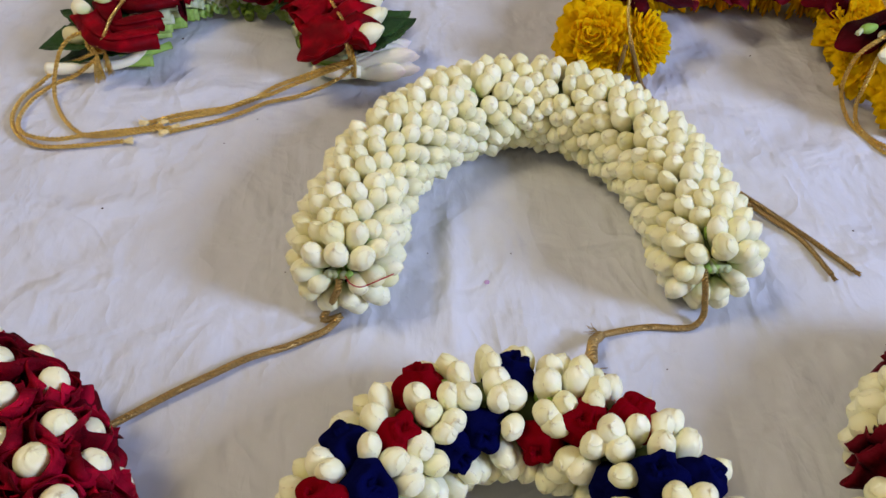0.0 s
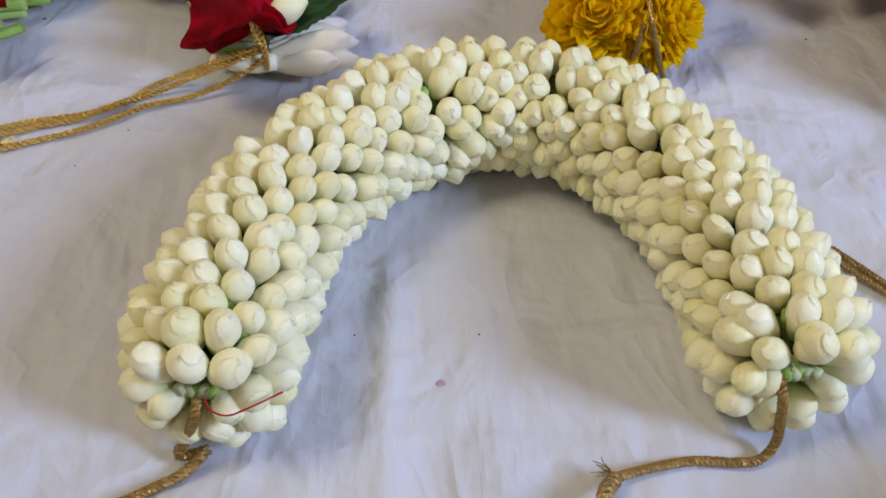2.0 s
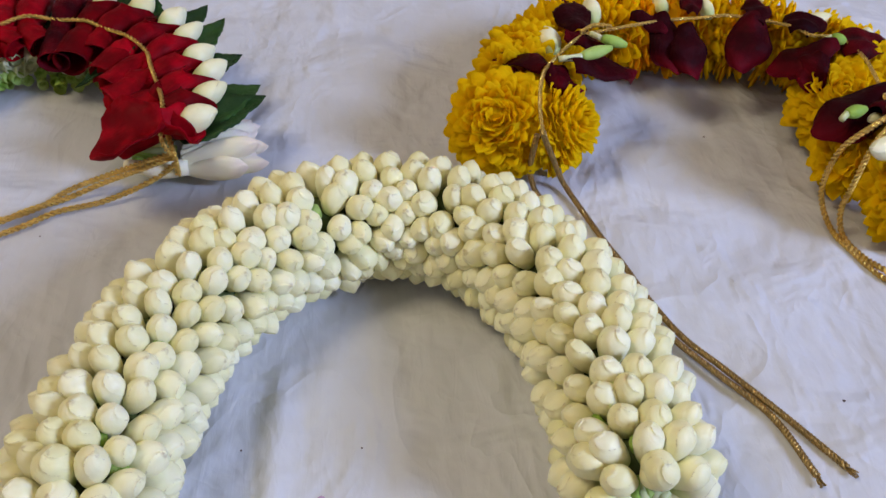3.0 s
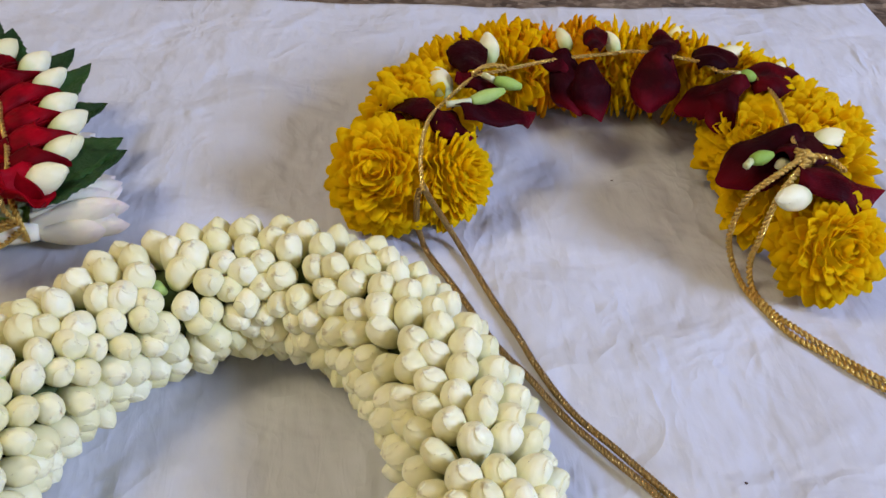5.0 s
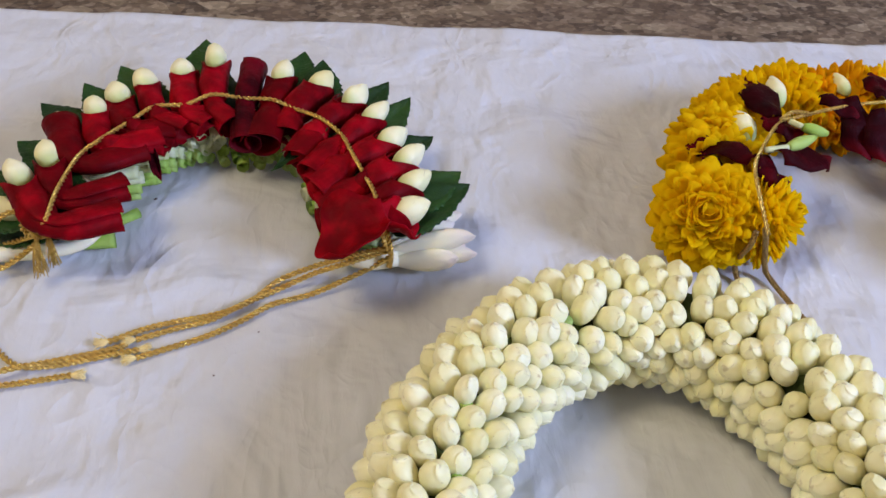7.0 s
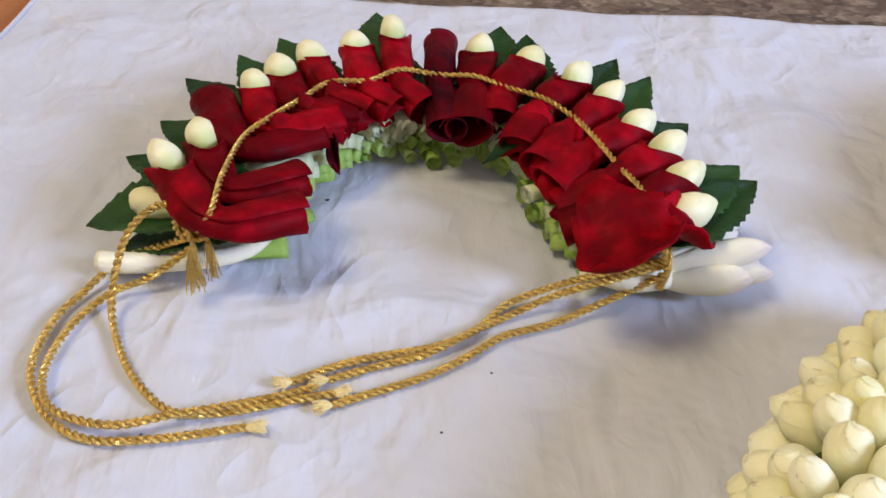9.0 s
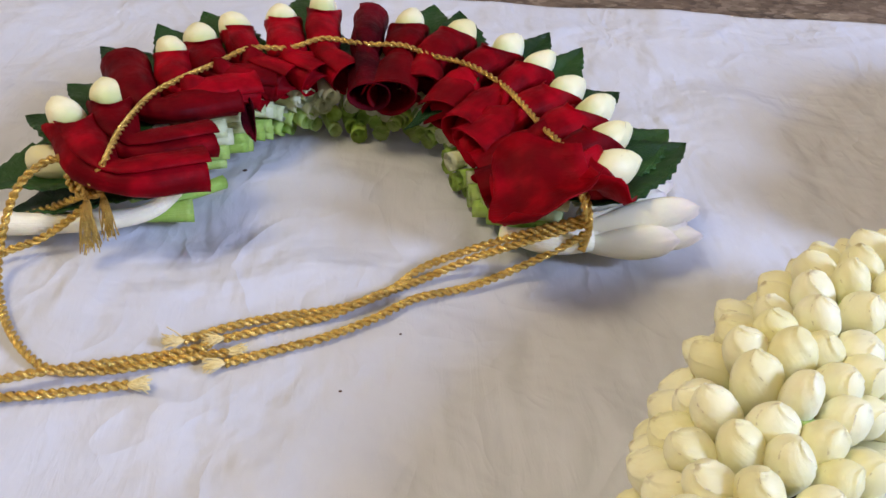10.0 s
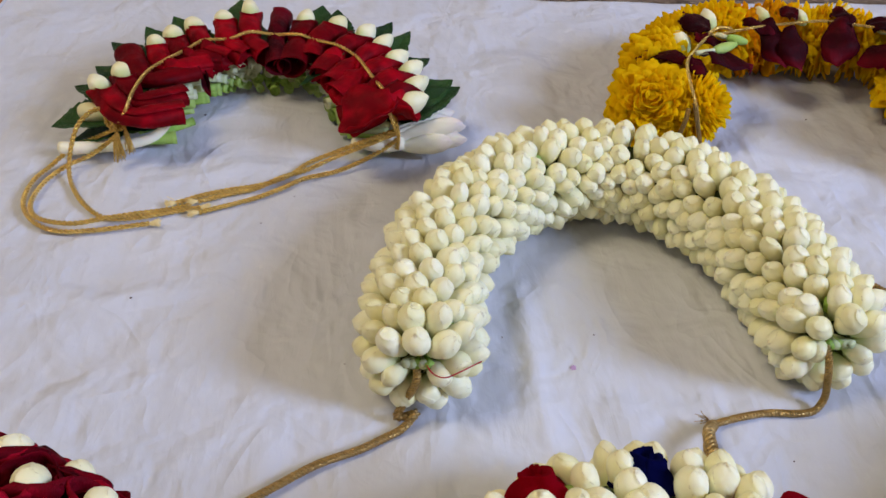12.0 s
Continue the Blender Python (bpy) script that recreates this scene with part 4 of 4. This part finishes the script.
    lines = [
        [(-0.177, 0.360, 0.024), (-0.182, 0.3615, 0.028), (-0.188, 0.3620, 0.027), (-0.194, 0.357, 0.023), (-0.1975, 0.352, 0.016), (-0.1995, 0.345, 0.006), (-0.196, 0.334, h), (-0.1865, 0.318, h), (-0.174, 0.3065, h), (-0.161, 0.306, h), (-0.149, 0.309, h), (-0.1375, 0.3125, h), (-0.131, 0.314, h)],
        [(-0.177, 0.359, 0.019), (-0.189, 0.362, 0.012), (-0.202, 0.362, 0.006), (-0.211, 0.351, h), (-0.2155, 0.338, h), (-0.2150, 0.320, h), (-0.2065, 0.305, h), (-0.193, 0.2965, h), (-0.175, 0.297, h), (-0.153, 0.3015, h)],
        [(-0.177, 0.358, 0.016), (-0.190, 0.354, 0.007), (-0.202, 0.350, 0.003), (-0.210, 0.336, h), (-0.2110, 0.318, h), (-0.203, 0.304, 0.0038), (-0.187, 0.2995, 0.0038), (-0.172, 0.3035, 0.0038), (-0.160, 0.3065, 0.0038), (-0.146, 0.3125, h), (-0.136, 0.3165, h)],
        [(-0.0375, 0.3510, 0.022), (-0.050, 0.353, 0.016), (-0.066, 0.3550, 0.008), (-0.082, 0.3510, 0.0030), (-0.092, 0.3405, h), (-0.104, 0.333, h), (-0.120, 0.3285, h), (-0.131, 0.3245, h), (-0.143, 0.318, h)],
        [(-0.0370, 0.3515, 0.020), (-0.052, 0.352, 0.013), (-0.068, 0.3520, 0.006), (-0.084, 0.3455, h), (-0.095, 0.3365, 0.0036), (-0.107, 0.3295, h), (-0.119, 0.325, h), (-0.133, 0.319, h)],
        [(-0.0365, 0.3500, 0.018), (-0.045, 0.3515, 0.010), (-0.056, 0.350, 0.004), (-0.069, 0.344, h), (-0.084, 0.338, h), (-0.095, 0.329, h), (-0.107, 0.321, h), (-0.121, 0.3145, h), (-0.131, 0.310, h)],
    ]
    for p in lines:
        part("cord", rope("cord", p, 0.00125, 0.0048), M_GOLD, e, "shiny twisted gold cord")
    for at, way in (((-0.153, 0.3015, 0.002), (1, 0.05, 0)), ((-0.131, 0.310, 0.002), (-1, -0.3, 0)), ((-0.143, 0.318, 0.002), (-1, -0.2, 0)), ((-0.133, 0.319, 0.002), (-1, -0.2, 0)), ((-0.132, 0.3140, 0.002), (1, 0.1, 0))):
        part("fray", frayed("fray", at, way, 0.0055, 0.5, 70, rng, 0.00014), M_FRAY, e, "frayed pale gold cord end")


red_garland()


# ---- the yellow garland ----
def strap_petal(seed, length=0.017, width=0.0053):
    rng = random.Random(seed)
    cup, curl = rng.uniform(0.1, 0.45), rng.uniform(-0.1, 0.55)

    def at(u, v):
        x = 2 * u - 1
        half = 0.5 * width * (0.45 + 0.75 * v) * (1 if v < 0.85 else math.sqrt(max(0.18, 1 - ((v - 0.85) / 0.165) ** 2)))
        return Vector((x * half, v * length * (1 - 0.05 * x * x), cup * half * x * x * 1.3 + curl * length * v * v * 0.5))

    me = sheet("petal", at, 2, 6)
    return thick(me, 0.00025)


STRAPS = [strap_petal(700 + k) for k in range(6)]


def flower_head(name, parent, place, face, radius, rng, material, apart=False, count=130, reach=1.9):
    """A chrysanthemum: strap petals in a spiral from the middle out to well behind its face."""
    rot = basis(face)
    pieces = []
    for k in range(count):
        f = (k + 0.5) / count
        tilt = 0.12 + reach * f**0.62
        a = k * 2.39996 + rng.uniform(-0.15, 0.15)
        d = Vector((math.cos(a) * math.sin(tilt), math.sin(a) * math.sin(tilt), math.cos(tilt)))
        up = Vector((0, 0, 1)) - d * d.z
        up.normalize()
        x = d.cross(up)
        s = radius / 0.0195 * (0.74 + 0.26 * f) * rng.uniform(0.88, 1.1)
        m = Matrix.Translation(d * 0.0025) @ Matrix((x, d, up)).transposed().to_4x4() @ Matrix.Rotation(rng.uniform(-0.12, 0.12), 4, "Y") @ Matrix.Rotation(rng.uniform(-0.15, 0.2), 4, "X") @ Matrix.Scale(s, 4)
        w = Matrix.Translation(place) @ rot @ m
        tip = w @ Vector((0, 0.017, 0))
        if tip.z < 0.0006:
            d2 = (w.translation.z - 0.0006) / max(1e-5, w.translation.z - tip.z)
            if d2 < 0.35:
                continue
            w = w @ Matrix.Diagonal((1, max(0.3, d2), 1, 1))
        pieces.append((rng.choice(STRAPS), w))
    ball = bmesh.new()
    bmesh.ops.create_uvsphere(ball, u_segments=10, v_segments=8, radius=radius * 0.60)
    me = bpy.data.meshes.new("flower_head")
    ball.to_mesh(me)
    ball.free()
    head = part(name, me, material, parent, "yellow chrysanthemum head", Matrix.Translation(place))
    if apart:
        for me, w in pieces:
            part("petal", me, material, head, m=w)
    else:
        part("petals", joined("petals", pieces), material, head, kind="stuff")
    return head


def yellow_garland():
    rng = random.Random(71)
    e = thing("chrysanthemum_garland", (0.19, 0.42, 0), "yellow chrysanthemum garland with maroon petals and jasmine buds", "garland")
    z = 0.0215
    pts = [(0.107, 0.374, z), (0.108, 0.402, z), (0.121, 0.436, z), (0.152, 0.456, z), (0.197, 0.461, z), (0.237, 0.453, z), (0.266, 0.430, z), (0.275, 0.394, z), (0.270, 0.358, z), (0.262, 0.335, z)]
    line = spline(pts, 0.001)
    part("core", swept("core", line, 0.009, 10), M_CORE, e)
    last = len(line) - 1
    flower_head("flower_head", e, Vector((0.0965, 0.3715, 0.0245)), (-0.25, -0.62, 0.62), 0.0262, rng, M_YELLOW, True, 240)
    flower_head("flower_head", e, Vector((0.1200, 0.3735, 0.0235)), (0.75, -0.40, 0.50), 0.0240, rng, M_YELLOW, False, 220)
    heads = 15
    for k in range(heads):
        f = 0.10 + 0.78 * k / (heads - 1)
        c, t = line[round(f * last)]
        face = t * (1 if k % 2 else -1) + Vector((0, 0, 0.25)) + Vector((rng.uniform(-0.2, 0.2), rng.uniform(-0.2, 0.2), 0))
        flower_head("flower_head", e, c + Vector((0, 0, rng.uniform(-0.001, 0.001))), face, rng.uniform(0.0240, 0.0268), rng, M_AMBER if k in (5, 6) else M_YELLOW, False, 190, 2.0)
    flower_head("flower_head", e, Vector((0.2605, 0.3270, 0.0225)), (0.05, -0.75, 0.55), 0.0240, rng, M_YELLOW, False, 210)
    flower_head("flower_head", e, Vector((0.2880, 0.3960, 0.0225)), (0.6, 0.05, 0.65), 0.0245, rng, M_YELLOW, False, 130)
    flower_head("flower_head", e, Vector((0.2530, 0.3920, 0.0235)), (-0.30, -0.45, 0.80), 0.0258, rng, M_YELLOW, False, 220)
    flower_head("flower_head", e, Vector((0.2470, 0.3580, 0.0205)), (-0.75, -0.30, 0.45), 0.0225, rng, M_YELLOW, False, 120)
    # maroon petals laid over the flowers: foot, tip, width
    laid = [
        ((0.115, 0.385, 0.043), (0.100, 0.416, 0.036), 0.019), ((0.134, 0.415, 0.043), (0.133, 0.453, 0.045), 0.020), ((0.117, 0.384, 0.044), (0.133, 0.380, 0.034), 0.026), ((0.126, 0.386, 0.044), (0.158, 0.407, 0.036), 0.026),
        ((0.096, 0.392, 0.036), (0.107, 0.387, 0.037), 0.012), ((0.127, 0.412, 0.044), (0.147, 0.408, 0.042), 0.018), ((0.161, 0.432, 0.044), (0.180, 0.426, 0.043), 0.018), ((0.175, 0.430, 0.045), (0.179, 0.406, 0.031), 0.021), ((0.185, 0.422, 0.044), (0.188, 0.403, 0.029), 0.020),
    ]
    laid += [
        ((0.190, 0.432, 0.044), (0.195, 0.458, 0.045), 0.012), ((0.220, 0.427, 0.044), (0.226, 0.452, 0.046), 0.016), ((0.219, 0.432, 0.045), (0.213, 0.409, 0.031), 0.024), ((0.249, 0.408, 0.045), (0.222, 0.404, 0.034), 0.023), ((0.237, 0.419, 0.044), (0.248, 0.438, 0.046), 0.022),
        ((0.240, 0.400, 0.043), (0.230, 0.394, 0.031), 0.020), ((0.257, 0.400, 0.043), (0.271, 0.427, 0.046), 0.026), ((0.256, 0.368, 0.046), (0.224, 0.349, 0.040), 0.027), ((0.244, 0.350, 0.046), (0.281, 0.379, 0.042), 0.023), ((0.246, 0.341, 0.046), (0.283, 0.341, 0.039), 0.028),
    ]
    for n, (f, t, w) in enumerate(laid):
        up = Vector((0, 0, 0.0025))
        me, m = laid_petal(800 + n, Vector(f) + up, Vector(t) + up, 1.08 * w, 0.35, -0.30)
        part("rose_petal", me, M_MAROON, e, "dark maroon rose petal", m)
    # single buds, with their green stalks
    singles = [(0.121, 0.416, 0.1, 1), (0.145, 0.445, 0.0, 1), (0.180, 0.453, 0.3, 0.75), (0.202, 0.450, 0.2, 0.75), (0.233, 0.455, -0.5, 0.8), (0.253, 0.438, -1.3, 0.95), (0.270, 0.421, -0.4, 0.95), (0.270, 0.368, -1.2, 1), (0.242, 0.332, 2.0, 1), (0.246, 0.352, 2.2, 0.6)]
    for x, y, rz, q in singles:
        d = Vector((-math.sin(rz), math.cos(rz), 0.28)).normalized()
        m = Matrix.Translation(Vector((x, y, 0.0400 if y > 0.40 else 0.0415)) - d * 0.0095 * q) @ basis(d) @ Matrix.Diagonal((0.0136 * q, 0.0136 * q, 0.0180 * q, 1))
        part("bud", rng.choice(POINTED), M_BUD, e, m=m)
    for a, b, c in (((0.121, 0.389, 0.0455), (0.131, 0.390, 0.0465), (0.145, 0.397, 0.0470)), ((0.138, 0.409, 0.0470), (0.142, 0.404, 0.0475), (0.153, 0.402, 0.0455)), ((0.246, 0.410, 0.0460), (0.248, 0.410, 0.0470), (0.254, 0.408, 0.0460)), ((0.228, 0.345, 0.0465), (0.231, 0.348, 0.0470), (0.240, 0.351, 0.0475))):
        a, b, c = Vector(a), Vector(b), Vector(c)
        part("stalk", swept("stalk", spline([a, (a + b) / 2, b], 0.002), 0.0014, 8), M_PALE, e)
        part("calyx", swept("calyx", spline([b, (b + c) / 2, c], 0.001), lambda q: 0.0009 + 0.0019 * math.sin(math.pi * min(1, 0.15 + 0.8 * q)), 8), M_STALK, e, "green calyx")
    h = 0.0018
    part("cord", rope("cord", [(0.109, 0.341, 0.0400), (0.109, 0.356, 0.0450), (0.113, 0.377, 0.0455), (0.120, 0.390, 0.0455), (0.134, 0.410, 0.0450), (0.147, 0.417, 0.0445), (0.172, 0.427, 0.0440), (0.196, 0.432, 0.0440), (0.211, 0.434, 0.0440), (0.235, 0.424, 0.0445), (0.241, 0.415, 0.0450), (0.253, 0.414, 0.0445), (0.258, 0.398, 0.0450), (0.256, 0.381, 0.0460), (0.252, 0.361, 0.0470), (0.251, 0.349, 0.0470)], 0.0009, 0.0040), M_GOLD, e, "twisted gold cord")
    part("cord", rope("cord", [(0.133, 0.408, 0.0480), (0.140, 0.413, 0.0490), (0.148, 0.414, 0.0480)], 0.0011, 0.0042), M_GOLD, e, "twisted gold cord")
    part("cord", rope("cord", [(0.1085, 0.350, 0.034), (0.1075, 0.3485, 0.028), (0.1085, 0.356, 0.012), (0.1105, 0.357, 0.004), (0.1130, 0.350, h), (0.1225, 0.3285, h), (0.1335, 0.3015, h), (0.1435, 0.285, h), (0.1520, 0.269, h), (0.1640, 0.2525, h), (0.1775, 0.234, h), (0.1845, 0.211, h)], 0.0013, 0.0040, 3), M_DULL, e, "dull gold cord")
    part("cord", rope("cord", [(0.1090, 0.345, 0.040), (0.1120, 0.347, 0.032), (0.1170, 0.352, 0.020), (0.1215, 0.356, 0.009), (0.1255, 0.3535, 0.003), (0.1350, 0.325, h), (0.1415, 0.307, h), (0.1470, 0.2895, h), (0.1555, 0.270, h), (0.1670, 0.2545, h), (0.1805, 0.236, h), (0.1955, 0.214, h)], 0.0013, 0.0040, 3), M_DULL, e, "dull gold cord")
    for at, way in (((0.1845, 0.211, h), (0, -1, 0)), ((0.1955, 0.214, h), (0.5, -1, 0))):
        part("fray", frayed("fray", at, way, 0.004, 0.4, 22, rng), M_DULL, e, "frayed cord end")
    part("cord", rope("cord", [(0.250, 0.347, 0.0490), (0.239, 0.340, 0.0470), (0.228, 0.337, 0.0380), (0.226, 0.337, 0.0220), (0.229, 0.336, 0.0100), (0.233, 0.328, 0.0025), (0.237, 0.316, h), (0.243, 0.302, h), (0.252, 0.292, h), (0.264, 0.278, h), (0.290, 0.254, h), (0.318, 0.236, h)], 0.0013, 0.0042), M_GOLD, e, "twisted gold cord")
    part("cord", rope("cord", [(0.251, 0.345, 0.0490), (0.237, 0.332, 0.0430), (0.233, 0.328, 0.0260), (0.234, 0.330, 0.0120), (0.236, 0.325, 0.0030), (0.240, 0.314, h), (0.2445, 0.3035, 0.0036), (0.254, 0.2945, h), (0.266, 0.281, h), (0.293, 0.257, h), (0.316, 0.242, h)], 0.0013, 0.0042), M_GOLD, e, "twisted gold cord")
    part("cord", rope("cord", [(0.251, 0.348, 0.0490), (0.259, 0.346, 0.0490), (0.265, 0.342, 0.0460)], 0.0013, 0.0042), M_GOLD, e, "twisted gold cord")
    knot = []
    for j in range(3):
        knot += [Vector((0.251 + 0.003 * math.cos(2 * math.pi * q / 10 + j), 0.348 + 0.002 * j - 0.002 + 0.001 * math.sin(4 * math.pi * q / 10), 0.0470 + 0.003 * math.sin(2 * math.pi * q / 10 + j))) for q in range(9)]
    part("knot", rope("knot", knot, 0.0012, 0.0042), M_GOLD, e, "gold cord knot")


yellow_garland()


# ---- crumbs on the cloth ----
def crumb(x, y, size, material, label, seed):
    rng = random.Random(seed)
    bm = bmesh.new()
    bmesh.ops.create_icosphere(bm, subdivisions=2, radius=size)
    for v in bm.verts:
        v.co *= 1 + rng.uniform(-0.35, 0.35)
        v.co.z *= 0.25
    me = bpy.data.meshes.new("crumb")
    bm.to_mesh(me)
    bm.free()
    me.materials.append(material)
    ob = new("crumb", me)
    ob.location = (x, y, cloth_height(x, y) + size * 0.08)
    ob.rotation_euler.z = rng.uniform(0, 6)
    tagged(ob, label, "crumb", "crumbs on the cloth")


for n, (x, y, s) in enumerate([(-0.150, 0.250, 0.0009), (-0.143, 0.405, 0.0013), (-0.102, 0.303, 0.0007), (-0.088, 0.325, 0.0006), (-0.180, 0.300, 0.0007), (0.198, 0.399, 0.0009), (0.205, 0.241, 0.0009), (0.003, 0.224, 0.0006), (0.041, 0.225, 0.0006), (0.10, 0.158, 0.0006), (-0.06, 0.21, 0.0005)]):
    crumb(x, y, s * 0.6, M_SPECK, "tiny dark crumb on the white cloth", n)
crumb(0.029, 0.206, 0.0012, M_SMUDGE, "small purple smudge on the white cloth", 99)
